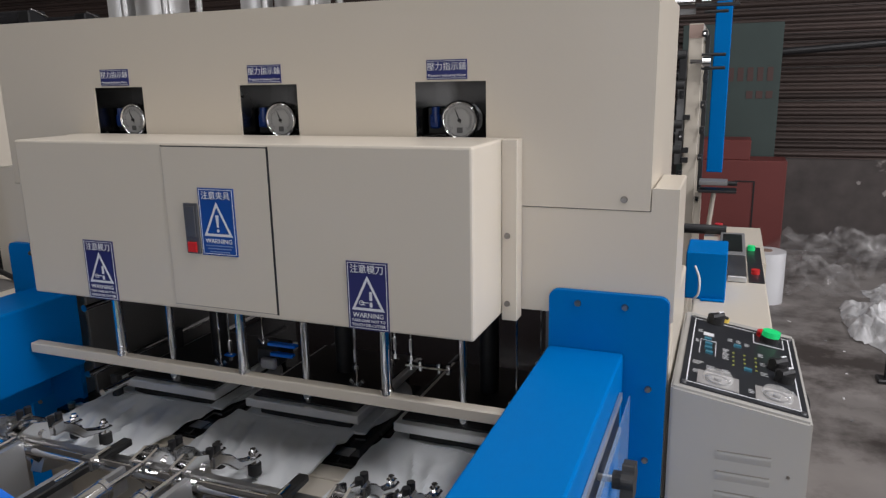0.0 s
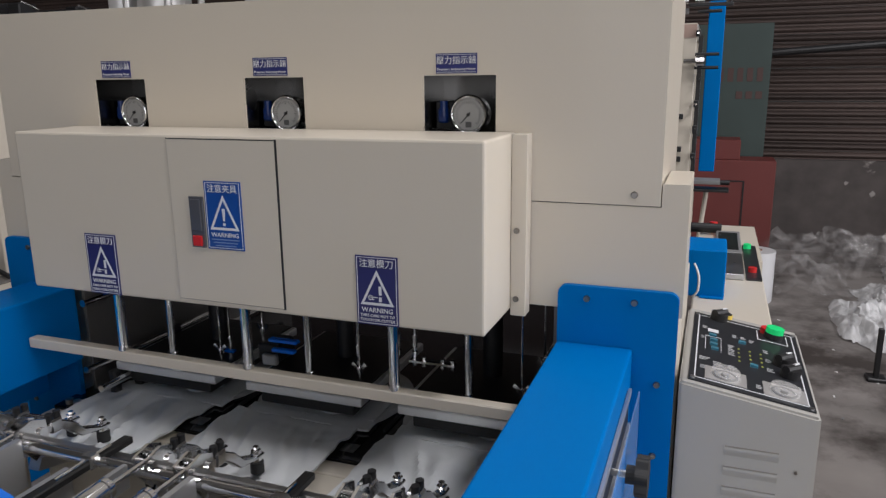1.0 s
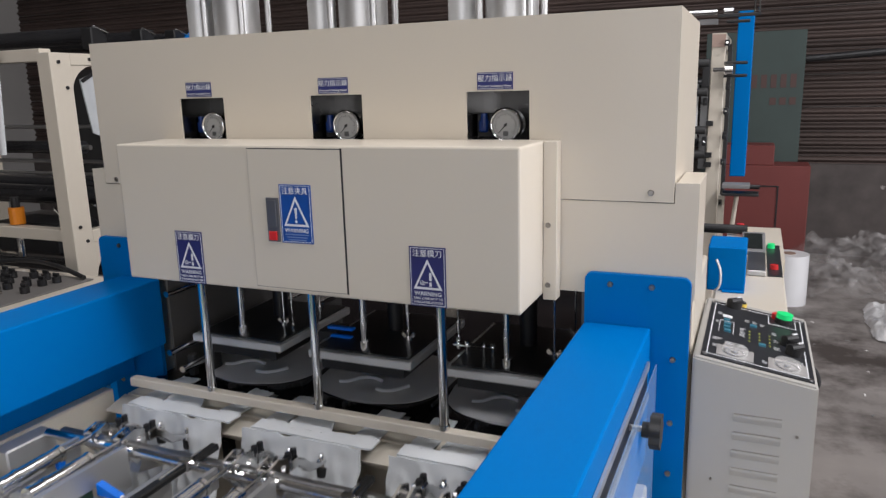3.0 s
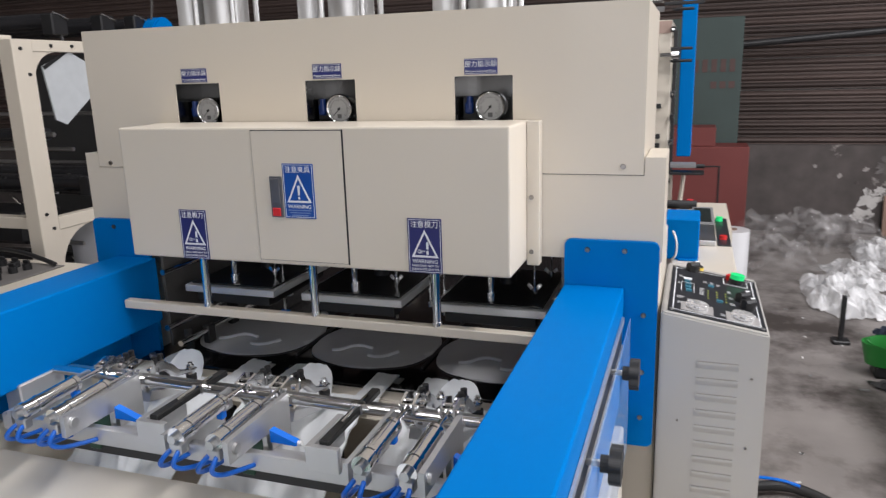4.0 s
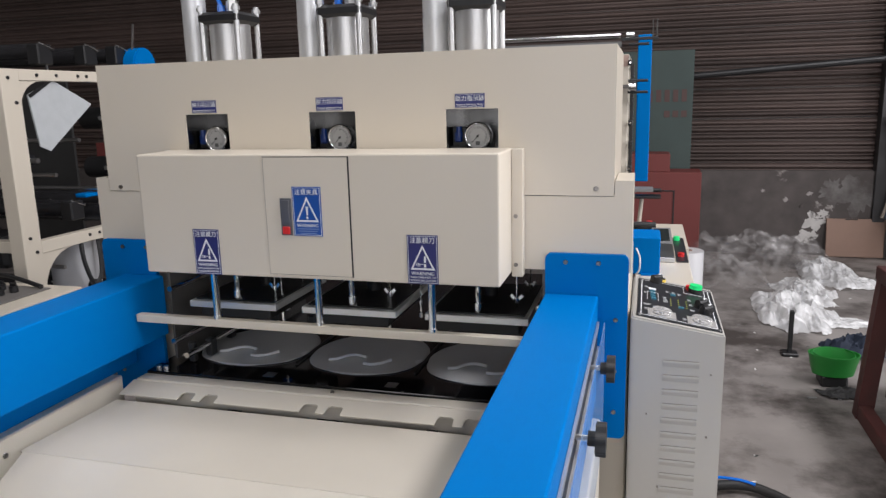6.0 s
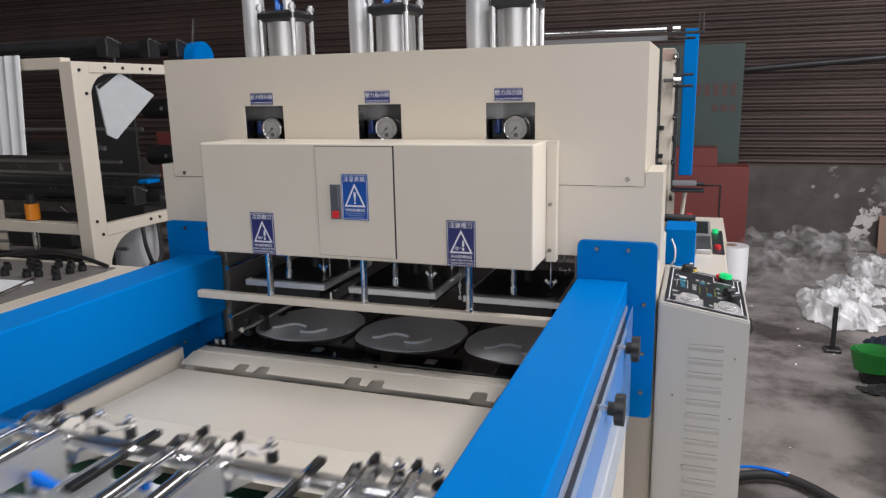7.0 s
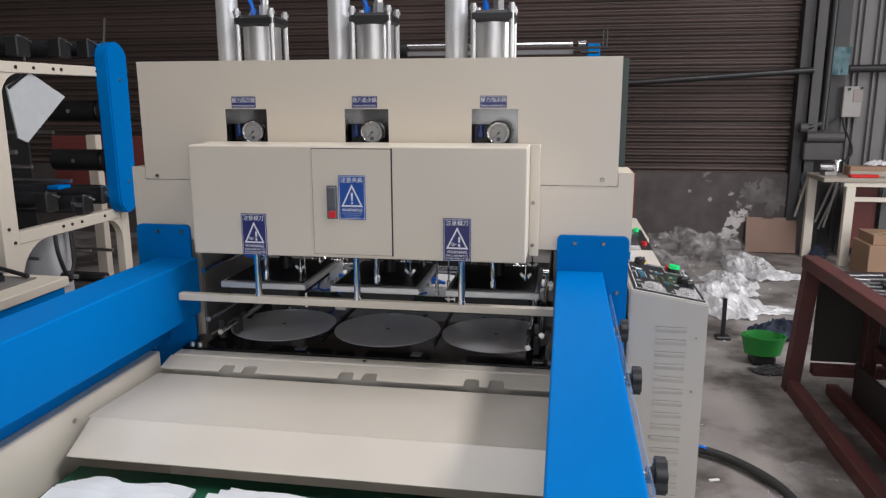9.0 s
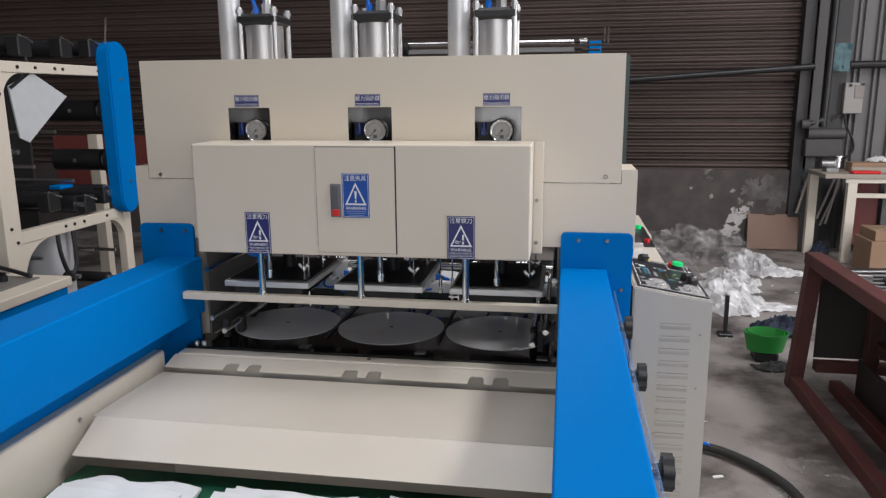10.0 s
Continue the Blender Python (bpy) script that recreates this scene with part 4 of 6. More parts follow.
# ---------------------------------------------------------------- gripper carriage
CAR = 0.545                    # where the near ends of its cylinders are built
CZ = 0.935
carriage = thing("gripper_carriage", (XC, CAR, CZ), "aluminium carriage with six air-driven bag grippers", "gripper carriage")
for lx in (*LANES,):
    for k, u in enumerate((-0.038, 0.036)):
        x = lx + u
        bm = rod(B(), (x, CAR, CZ), (x, CAR + 0.125, CZ + 0.004), 0.0145, 20)
        for y in (0.0, 0.03, 0.118):
            rod(bm, (x, CAR + y, CZ + y * 0.03), (x, CAR + y + 0.008, CZ + (y + 0.008) * 0.03), 0.0162, 20)
        cyl = part("air_cylinder", bm, CHROME, carriage, "polished slim air cylinder", smooth=True)
        bm = rod(B(), (x, CAR + 0.125, CZ + 0.004), (x, CAR + 0.205, CZ + 0.004), 0.0048, 12)
        part("piston_rod", bm, CHROME, cyl, smooth=True)
        bm = rod(B(), (x, CAR - 0.012, CZ), (x, CAR, CZ), 0.008, 10)
        box(bm, x - 0.012, x + 0.012, CAR - 0.006, CAR + 0.012, CZ - 0.030, CZ - 0.010, 0.002)
        part("cylinder_foot", bm, STEEL, cyl)
        # hose loops at the near end
        for s in (-1, 1):
            bm = pipe(B(), [(x + s * 0.005, CAR + 0.012, CZ - 0.016), (x - 0.004 + s * 0.010, CAR - 0.012, CZ - 0.028), (x - 0.010 + s * 0.014, CAR - 0.016, CZ - 0.044), (x - 0.008 + s * 0.02, CAR + 0.006, CZ - 0.058), (x + s * 0.03, CAR + 0.06, CZ - 0.068)], 0.0042)
            part("air_hose", bm, HOSE, cyl, "blue air hose")
        part("hose_elbow", box(B(), x - 0.007, x + 0.007, CAR + 0.115, CAR + 0.13, CZ - 0.026, CZ - 0.006, 0.002), TUBE, cyl)
        # jaw: clevis, knuckle, arched finger and rubber foot
        y0 = CAR + 0.20
        bm = B()
        for s in (-1, 1):
            prism(bm, [(y0 - 0.012, CZ + 0.014), (y0 + 0.020, CZ + 0.022), (y0 + 0.045, CZ + 0.012), (y0 + 0.048, CZ - 0.03), (y0 + 0.018, CZ - 0.05), (y0 - 0.006, CZ - 0.02)], "x", *span(x + s * 0.009, x + s * 0.0135))
        rod(bm, (x - 0.018, y0, CZ + 0.003), (x + 0.018, y0, CZ + 0.003), 0.006, 12)
        rod(bm, (x - 0.018, y0 + 0.034, CZ - 0.004), (x + 0.018, y0 + 0.034, CZ - 0.004), 0.0065, 12)
        rod(bm, (x - 0.018, y0 + 0.022, CZ - 0.034), (x + 0.018, y0 + 0.022, CZ - 0.034), 0.0065, 12)
        jaw = part("jaw", bm, CHROME, carriage, "polished gripper jaw")
        bm = B()
        arch = [(y0 + 0.025, CZ - 0.010), (y0 + 0.045, CZ - 0.002), (y0 + 0.078, CZ - 0.004), (y0 + 0.105, CZ - 0.020), (y0 + 0.125, CZ - 0.042), (y0 + 0.160, CZ - 0.056), (y0 + 0.182, CZ - 0.058),
                (y0 + 0.182, CZ - 0.063), (y0 + 0.158, CZ - 0.063), (y0 + 0.116, CZ - 0.054), (y0 + 0.095, CZ - 0.034), (y0 + 0.075, CZ - 0.020), (y0 + 0.050, CZ - 0.018), (y0 + 0.035, CZ - 0.028)]
        prism(bm, arch, "x", x - 0.0095, x + 0.0095)
        bmesh.ops.bevel(bm, geom=bm.edges[:], offset=0.002, segments=1, affect="EDGES")
        box(bm, x - 0.012, x + 0.012, y0 + 0.056, y0 + 0.080, CZ - 0.022, CZ + 0.002, 0.003)
        part("finger", bm, mat("finger_steel", (0.62, 0.62, 0.63), 0.15, 1.0, var=0.25, scale=30) if k == 0 and lx == LANES[0] else bpy.data.materials["finger_steel"], jaw, "dark polished arched finger")
        bm = rod(B(), (x, y0 + 0.170, CZ - 0.091), (x, y0 + 0.170, CZ - 0.072), 0.0118, 18)
        part("foot_nut", rod(rod(B(), (x, y0 + 0.170, CZ - 0.072), (x, y0 + 0.170, CZ - 0.050), 0.0085, 6), (x, y0 + 0.170, CZ - 0.050), (x, y0 + 0.170, CZ - 0.044), 0.005, 10), CHROME, jaw)
        part("rubber_foot", bm, RUBBER, jaw, "black rubber gripping foot", smooth=True)
        for dy in (0.066, 0.082):
            bm = rod(B(), (x + 0.003, y0 + dy - 0.006, CZ - 0.004), (x + 0.003, y0 + dy - 0.006, CZ + 0.013), 0.0062, 12)
            part("cap_screw", bm, BLACK, jaw)
        bm = prism(B(), [(y0 + 0.03, CZ - 0.05), (y0 + 0.165, CZ - 0.098), (y0 + 0.165, CZ - 0.104), (y0 + 0.02, CZ - 0.07)], "x", x - 0.012, x + 0.012)
        part("lower_finger", bm, STEEL, jaw)
    # side plate beside the second cylinder, stepping down to the crossbeam
    px = lx + 0.055
    bm = prism(B(), [(CAR - 0.004, CZ - 0.034), (CAR - 0.004, CZ + 0.006), (CAR + 0.185, CZ + 0.008), (CAR + 0.185, CZ - 0.075), (CAR + 0.120, CZ - 0.075), (CAR + 0.120, CZ - 0.036)], "x", px, px + 0.010)
    plate = part("side_plate", bm, ALU, carriage, "brushed aluminium side plate")
    part("pivot_bolt", rod(B(), (px + 0.010, CAR + 0.014, CZ - 0.012), (px + 0.016, CAR + 0.014, CZ - 0.012), 0.009, 12), STEEL, plate)
    bm = prism(B(), [(CAR - 0.004, CZ - 0.034), (CAR - 0.004, CZ + 0.002), (CAR + 0.185, CZ + 0.004), (CAR + 0.185, CZ - 0.034)], "x", lx - 0.066, lx - 0.058)
    part("side_plate", bm, ALU, carriage)
    part("green_block", box(B(), lx + 0.028, lx + 0.054, CAR + 0.075, CAR + 0.11, CZ - 0.10, CZ - 0.04, 0.002), GREENIRON, carriage, "dark green mounting block")
    part("bolt", rod(B(), (lx + 0.041, CAR + 0.075, CZ - 0.065), (lx + 0.041, CAR + 0.067, CZ - 0.065), 0.009, 12), STEEL, carriage)
    part("hose_plug", prism(B(), [(lx + 0.075, CZ - 0.045), (lx + 0.075, CZ - 0.022), (lx + 0.125, CZ - 0.040), (lx + 0.125, CZ - 0.046)], "y", CAR + 0.10, CAR + 0.115), TUBE, carriage, "blue hose end")
    part("hose_tip", rod(B(), (lx + 0.125, CAR + 0.108, CZ - 0.043), (lx + 0.133, CAR + 0.108, CZ - 0.043), 0.004, 10), WHITE, carriage)
    # long dark lever in its fork between the lanes
    ax = lx + 0.205
    if ax < -0.3:
        bm = box(B(), ax - 0.009, ax + 0.009, CAR + 0.055, CAR + 0.265, CZ - 0.012, CZ + 0.000, 0.002)
        lever = part("lever", bm, mat("black_lever", (0.02, 0.02, 0.02), 0.3, 0.3), carriage, "long dark lever")
        part("lever_pin", rod(B(), (ax, CAR + 0.12, CZ), (ax, CAR + 0.225, CZ + 0.003), 0.003, 8), CHROME, lever)
        part("lever_clip", box(B(), ax - 0.012, ax + 0.012, CAR + 0.175, CAR + 0.195, CZ - 0.014, CZ + 0.008, 0.003), CHROME, lever)
        for s in (-0.024, 0.060):
            part("fork_plate", box(B(), ax + s - 0.006, ax + s + 0.006, CAR + 0.055, CAR + 0.165, CZ - 0.060, CZ - 0.008, 0.001), ALU, carriage)
        part("fork_foot", box(B(), ax - 0.03, ax + 0.03, CAR + 0.045, CAR + 0.056, CZ - 0.052, CZ - 0.008, 0.001), ALU, carriage)
part("crossbeam", box(B(), -1.262, -0.262, CAR + 0.060, CAR + 0.076, CZ - 0.080, CZ - 0.046, 0.002), ALU, carriage, "long aluminium crossbeam")
part("crossbeam_shelf", box(B(), -1.262, -0.262, CAR + 0.076, CAR + 0.13, CZ - 0.080, CZ - 0.072, 0.002), ALU, carriage)
part("cross_shaft", rod(B(), (-1.262, CAR + 0.20, CZ - 0.012), (-0.262, CAR + 0.20, CZ - 0.012), 0.0095, 18), CHROME, carriage, "polished cross shaft", smooth=True)
part("shaft_bar", box(B(), -1.262, -0.262, CAR + 0.225, CAR + 0.24, CZ - 0.035, CZ - 0.015, 0.002), STEEL, carriage)
for s in (-1, 1):
    bm = box(B(), *span(XC + s * 0.502, XC + s * 0.545), CAR + 0.11, CAR + 0.22, CZ - 0.085, CZ - 0.012, 0.003)
    part("end_bearing", bm, ALU, carriage, "aluminium end bearing on the rail")
part("rear_beam", box(B(), -1.262, -0.262, CAR + 0.08, CAR + 0.11, CZ - 0.11, CZ - 0.081, 0.002), DARK, carriage)

# ---------------------------------------------------------------- bags on the bed
bags = []
for n, lx in enumerate(LANES):
    bag = thing("bag_stack", (lx, 1.1, BED + 0.006), "stack of thin white nonwoven bags with cut handles", "bag stack", "bags in the press")
    z = BED + 0.004
    hinge = (lx, 1.145, z)
    hw = 0.140
    handles = []
    part("bag_body", sheet(B(), lx - hw, lx + hw, 1.145, 1.185, z, 0.004, 20, 4, 0.003, 16, n * 3.1), FABRIC, bag, smooth=True)
    bm = sheet(B(), lx - hw - 0.015, lx + hw - 0.020, 0.905, 1.145, z, 0.004, 44, 40, 0.007, 15, n * 3.1 + 1)
    for v in bm.verts:      # long soft folds running to the grippers
        f = noise.noise((v.co.x * 26 + v.co.y * 9 + n * 2.3, v.co.y * 5, n * 1.7))
        v.co.z += 0.011 * max(0.0, 1 - 2.6 * abs(f)) * min(1.0, (1.145 - v.co.y) * 12)
        v.co.z = max(v.co.z, BED + 0.002)
    front = part("bag_front", bm, FABRIC, bag, "soft white front panel", smooth=True, about=hinge)
    for s in (-1, 1):
        cx = lx + s * 0.108
        handles.append(part("bag_handle", sheet(B(), cx - 0.026, cx + 0.026, 1.183, 1.312, z + 0.0006, 0.003, 8, 16, 0.005, 18, n + s), FABRIC, bag, smooth=True, about=(cx, 1.183, z)))
    tx = lx - 0.020
    bm = sheet(B(), tx - 0.048, tx + 0.048, 1.170, 1.240, z + 0.0008, 0.003, 14, 12, 0.006, 26, n * 1.9)
    for v in bm.verts:
        v.co.y -= 0.9 * max(0.0, v.co.y - 1.19) * ((v.co.x - tx) / 0.048) ** 4
        v.co.z += 3.0 * max(0.0, v.co.y - 1.19) ** 2
    tufts = [part("bag_tongue", bm, FABRIC, bag, "cut tongue between the handles", smooth=True, about=(tx, 1.170, z))]
    bags.append((bag, front, tufts, handles))

# cut-out scraps of film left lying on the pads
SCRAP = mat("scrap_film", (0.84, 0.85, 0.85), 0.25, var=0.06, scale=9, bump=0.2, bscale=18, alpha=0.8, coat=0.5)
scraps = []
for n, lx in enumerate(LANES):
    sc = thing("cut_scrap", (lx, 1.28, BED + 0.003), "thin cut-out film scrap with a curled white rim", "film scrap", "scraps on the pads")
    bm = B()
    ring = []
    for k in range(48):
        a = 2 * math.pi * k / 48
        q = 1 / max(abs(math.cos(a)) ** 2.6 + abs(math.sin(a)) ** 2.6, 1e-6) ** (1 / 2.6)
        ring.append((lx + 0.158 * q * math.cos(a), 1.275 + 0.145 * q * math.sin(a)))
    prism(bm, ring, "z", BED + 0.0022, BED + 0.0034)
    part("film", bm, SCRAP, sc)
    for rim in (((-0.092, 1.208, 0.0), (-0.070, 1.211, 0.002), (-0.048, 1.235, 0.004), (-0.023, 1.246, 0.003), (0.004, 1.240, 0.001)), ((0.014, 1.194, 0.001), (0.037, 1.186, 0.003), (0.058, 1.200, 0.002), (0.077, 1.234, 0.001))):
        bm = pipe(B(), [(lx + u, v, BED + 0.006 + h) for u, v, h in rim], 0.0042, 8)
        part("curled_rim", bm, FABRIC, sc, "white curled rim", smooth=True)
    scraps.append(sc)

# finished bags lying on the belt
for n, lx in enumerate(LANES):
    pile = thing("bag_pile", (lx - 0.05, 0.35, 0.692), "loose pile of folded white bags on the green belt", "bag pile", "bags on the belt")
    for k in range(4):
        dx, dy = 0.012 * math.sin(k * 2.1 + n), -0.03 * k + 0.01 * n
        bm = sheet(B(), lx - 0.17 + dx, lx + 0.10 + dx, 0.10 + dy, 0.515 + dy, 0.6935 + 0.011 * k, 0.006, 16, 20, 0.010, 9, n * 5 + k * 1.7)
        for v in bm.verts:
            v.co.z = max(v.co.z, 0.6925 + 0.009 * k)
            e = max(0.0, (v.co.y - (0.43 + dy)) / 0.085)
            v.co.z += 0.02 * e * e * (0.4 + abs(noise.noise((v.co.x * 7, k, n))))
        part("folded_bag", bm, FABRIC, pile, smooth=True)

# ---------------------------------------------------------------- control cabinet beside the press
cabinet = thing("control_cabinet", (0.04, 1.3, 0), "cream control cabinet with sloped black panel and louvres", "control cabinet")
bm = prism(B(), [(-0.061, 0.0), (0.142, 0.0), (0.142, 0.997), (-0.061, 1.0305)], "y", 1.11, 1.505)
bmesh.ops.bevel(bm, geom=bm.edges[:], offset=0.004, segments=2, affect="EDGES")
part("body", bm, CABINET, cabinet, "grey-cream sheet-metal body")
for k in range(15):
    z = 0.932 - 0.0345 * k
    bm = B()
    prism(bm, [(1.1105, z + 0.0002), (1.1072, z - 0.0006), (1.1066, z - 0.002), (1.1072, z - 0.006), (1.1088, z - 0.011), (1.1105, z - 0.017)], "x", 0.012, 0.090)
    part("louvre", bm, CABINET, cabinet, smooth=True)
    # solid strip, coloured darker for the shade in the louvre's opening
    part("louvre_slot", box(B(), 0.0125, 0.0895, 1.1070, 1.1102, z + 0.0003, z + 0.0011), mat("slot_shade", (0.26, 0.245, 0.22), 0.6) if k == 0 else bpy.data.materials["slot_shade"], cabinet)
for u, v in ((0.055, 0.86), (0.115, 0.905), (-0.02, 0.80), (0.112, 0.755), (0.01, 0.62)):
    part("bolt", rod(B(), (u, 1.1105, v), (u, 1.1075, v), 0.0026, 8), SCREW, cabinet)
AX = Vector((0.203, 0, -0.0335))
UP = Vector((0.0335, 0, 0.203)).normalized()


def on_panel(u, v, h=0.0):
    return Vector((-0.061, 1.125, 1.0305)) + AX * u + Vector((0, 0.36, 0)) * v + UP * h


def slab(bm, u0, u1, v0, v1, h0, h1):
    c = [on_panel(u, v, h) for h in (h0, h1) for u, v in ((u0, v0), (u1, v0), (u1, v1), (u0, v1))]
    vs = [bm.verts.new(p) for p in c]
    for f in ((0, 3, 2, 1), (4, 5, 6, 7), (0, 1, 5, 4), (1, 2, 6, 5), (2, 3, 7, 6), (3, 0, 4, 7)):
        bm.faces.new([vs[i] for i in f])
    return bm


panel = part("control_panel", slab(B(), 0.06, 0.97, 0.0, 0.97, 0.0005, 0.003), PANELBLACK, cabinet, "black printed control panel")


CAPTION = mat("caption_grey", (0.42, 0.43, 0.44), 0.5)


def line(u0, u1, v0, v1):
    part("printed_line", slab(B(), u0, u1, v0, v1, 0.003, 0.0035), PRINT, panel)


for a in ((0.10, 0.93, 0.03, 0.036), (0.10, 0.93, 0.928, 0.934), (0.10, 0.11, 0.036, 0.928), (0.92, 0.93, 0.036, 0.928), (0.62, 0.88, 0.76, 0.766), (0.62, 0.628, 0.766, 0.90), (0.872, 0.88, 0.766, 0.90),
          (0.17, 0.175, 0.42, 0.62), (0.30, 0.305, 0.42, 0.62), (0.17, 0.30, 0.618, 0.623)):
    line(*a)
for u in (0.09, 0.94):
    for v in (0.02, 0.95):
        part("screw", rod(B(), on_panel(u, v, 0.003), on_panel(u, v, 0.005), 0.004, 10), STEEL, panel)
for u, v in ((0.20, 0.62), (0.21, 0.55), (0.21, 0.49), (0.22, 0.43), (0.45, 0.62), (0.53, 0.33)):
    part("blue_key", slab(B(), u, u + 0.06, v, v + 0.024, 0.003, 0.007), mat("key_teal", (0.05, 0.20, 0.28), 0.35), panel, "small teal key")
part("white_tag", slab(B(), 0.19, 0.28, 0.69, 0.735, 0.003, 0.004), PRINT, panel)
for k in range(4):
    for j in range(3):
        u, v = 0.44 + 0.09 * j, 0.36 + 0.055 * k
        part("indicator_lamp", slab(B(), u, u + 0.016, v, v + 0.010, 0.003, 0.004), mat("led_yellow", (0.38, 0.42, 0.08), 0.4), panel)
for k, (u, v, w) in enumerate(((0.13, 0.30, 0.09), (0.24, 0.27, 0.08), (0.36, 0.27, 0.08), (0.36, 0.45, 0.06), (0.36, 0.50, 0.06), (0.36, 0.55, 0.06), (0.14, 0.19, 0.07), (0.56, 0.12, 0.06), (0.66, 0.36, 0.07), (0.66, 0.48, 0.06),
                               (0.40, 0.72, 0.05), (0.47, 0.72, 0.05), (0.54, 0.70, 0.05), (0.14, 0.76, 0.06), (0.13, 0.60, 0.04), (0.65, 0.60, 0.05), (0.88, 0.22, 0.03))):
    for j in range(3):
        part("caption_bar", slab(B(), u, u + w * (0.95 - 0.17 * (j + k) % 0.4), v - 0.0155 * j, v - 0.0155 * j + 0.007, 0.003, 0.0034), CAPTION, panel)
for u, v in ((0.33, 0.12), (0.76, 0.11)):
    dial = part("dial_plate", slab(B(), u - 0.15, u + 0.16, v - 0.075, v + 0.075, 0.003, 0.0045), mat("silver_plate", (0.42, 0.41, 0.40), 0.32, 0.3), panel, "silver dial plate")
    bm = B()
    rings = []
    for rr, hh in ((0.0235, 0.0046), (0.0235, 0.012), (0.021, 0.016), (0.012, 0.0185)):
        rings.append([bm.verts.new(on_panel(u, v, hh) + AX.normalized() * rr * math.cos(2 * math.pi * k / 24) + Vector((0, rr * math.sin(2 * math.pi * k / 24), 0))) for k in range(24)])
    for r0, r1 in zip(rings, rings[1:]):
        for k in range(24):
            bm.faces.new((r0[k], r0[(k + 1) % 24], r1[(k + 1) % 24], r1[k]))
    bm.faces.new(rings[-1])
    part("dial_window", bm, mat("clear_dial", (0.85, 0.84, 0.82), 0.06, alpha=0.28, bump=0.0, coat=0.6), panel, "clear round dial cover", smooth=True).visible_shadow = False
    part("dial_rim", disc_ring(B(), on_panel(u, v, 0.0046), UP, 0.020, 0.0165, 0.002, 24), mat("rim_grey", (0.16, 0.16, 0.16), 0.4), panel)
    part("dial_knob", rod(B(), on_panel(u, v, 0.0046), on_panel(u, v, 0.009), 0.006, 14), GREY, panel)
for u, v, m in ((0.79, 0.46, BLACK), (0.83, 0.33, BLACK), (0.28, 0.93, BLACK)):
    bm = rod(B(), on_panel(u, v, 0.003), on_panel(u, v, 0.018), 0.016, 20)
    knob = part("rotary_knob", bm, m, panel, "black rotary selector knob")
    d = (AX.normalized() * 0.6 + Vector((0, 0.8, 0))).normalized()
    p = on_panel(u, v, 0.018)
    bm = rod(B(), p - d * 0.017, p + d * 0.017, 0.007, 8)
    part("grip", bm, m, knob)
    part("pointer", rod(B(), p + d * 0.004 + UP * 0.0065, p + d * 0.018 + UP * 0.0055, 0.0022, 6), PRINT, knob)
bm = rod(B(), on_panel(0.76, 0.84, 0.003), on_panel(0.76, 0.84, 0.014), 0.017, 20)
part("button_collar", bm, BLACK, panel)
part("push_button", rod(B(), on_panel(0.76, 0.84, 0.014), on_panel(0.76, 0.84, 0.024), 0.0160, 20), GREENP, panel, "glowing green push button")
part("push_button", rod(B(), on_panel(0.715, 0.905, 0.003), on_panel(0.715, 0.905, 0.013), 0.0135, 20), REDP, panel, "red push button")
bm = rod(B(), on_panel(0.36, 1.02, 0.0), on_panel(0.36, 1.02, 0.007), 0.0105, 20)
ring = part("stop_ring", bm, BRASS, cabinet, "yellow ring under the stop button")
part("stop_button", rod(B(), on_panel(0.36, 1.02, 0.007), on_panel(0.36, 1.02, 0.010), 0.008, 20), BLACK, cabinet)
part("cable", pipe(B(), [(0.142, 1.45, 0.92), (0.165, 1.46, 0.90), (0.172, 1.45, 0.87), (0.143, 1.44, 0.85)], 0.004), BLACK, cabinet)

# low machine base behind it with its own console
base = thing("sealing_unit_base", (0.03, 2.2, 0), "cream machine base with sloped console and blue cover", "machine base")
part("body", box(B(), -0.063, 0.121, 1.52, 2.40, 0, 0.925, 0.004), CREAM, base, "cream base cabinet")
bm = prism(B(), [(2.40, 0.0), (3.0, 0.0), (3.0, 0.92), (2.40, 0.925)], "x", -0.063, 0.131)
part("console_body", bm, CREAM, base)
part("blue_cover", box(B(), -0.086, 0.015, 1.95, 2.11, 0.9255, 1.052, 0.003), BLUE, base, "blue sheet-metal cover")
part("cover_flange", box(B(), -0.045, 0.014, 1.935, 1.95, 0.9255, 0.930, 0.001), BLUE, base)
part("display", box(B(), -0.009, 0.072, 2.44, 2.79, 0.925, 0.940, 0.003), GREY, base, "grey display screen")
part("display_glass", box(B(), 0.0, 0.062, 2.48, 2.75, 0.940, 0.942), GLOSSBLACK, base)
part("metal_tray", box(B(), 0.018, 0.070, 2.15, 2.42, 0.9255, 0.943, 0.002), STEEL, base)
con = part("console_panel", box(B(), 0.076, 0.118, 2.155, 2.61, 0.9255, 0.929), PANELBLACK, base, "black console panel")
part("red_button", rod(B(), (0.095, 2.245, 0.929), (0.095, 2.245, 0.943), 0.012, 16), REDP, con)
part("green_button", rod(B(), (0.090, 2.56, 0.929), (0.090, 2.56, 0.945), 0.012, 16), GREENP, con)
part("stop_plate", box(B(), -0.045, 0.01, 2.86, 2.94, 0.9205, 0.926), BRASS, base)
part("stop_button", rod(B(), (-0.018, 2.90, 0.926), (-0.018, 2.90, 0.95), 0.014, 16), REDP, base, "red stop button")
part("black_roller", rod(B(), (-0.2, 2.80, 0.945), (0.01, 2.80, 0.945), 0.018, 14), BLACK, base)
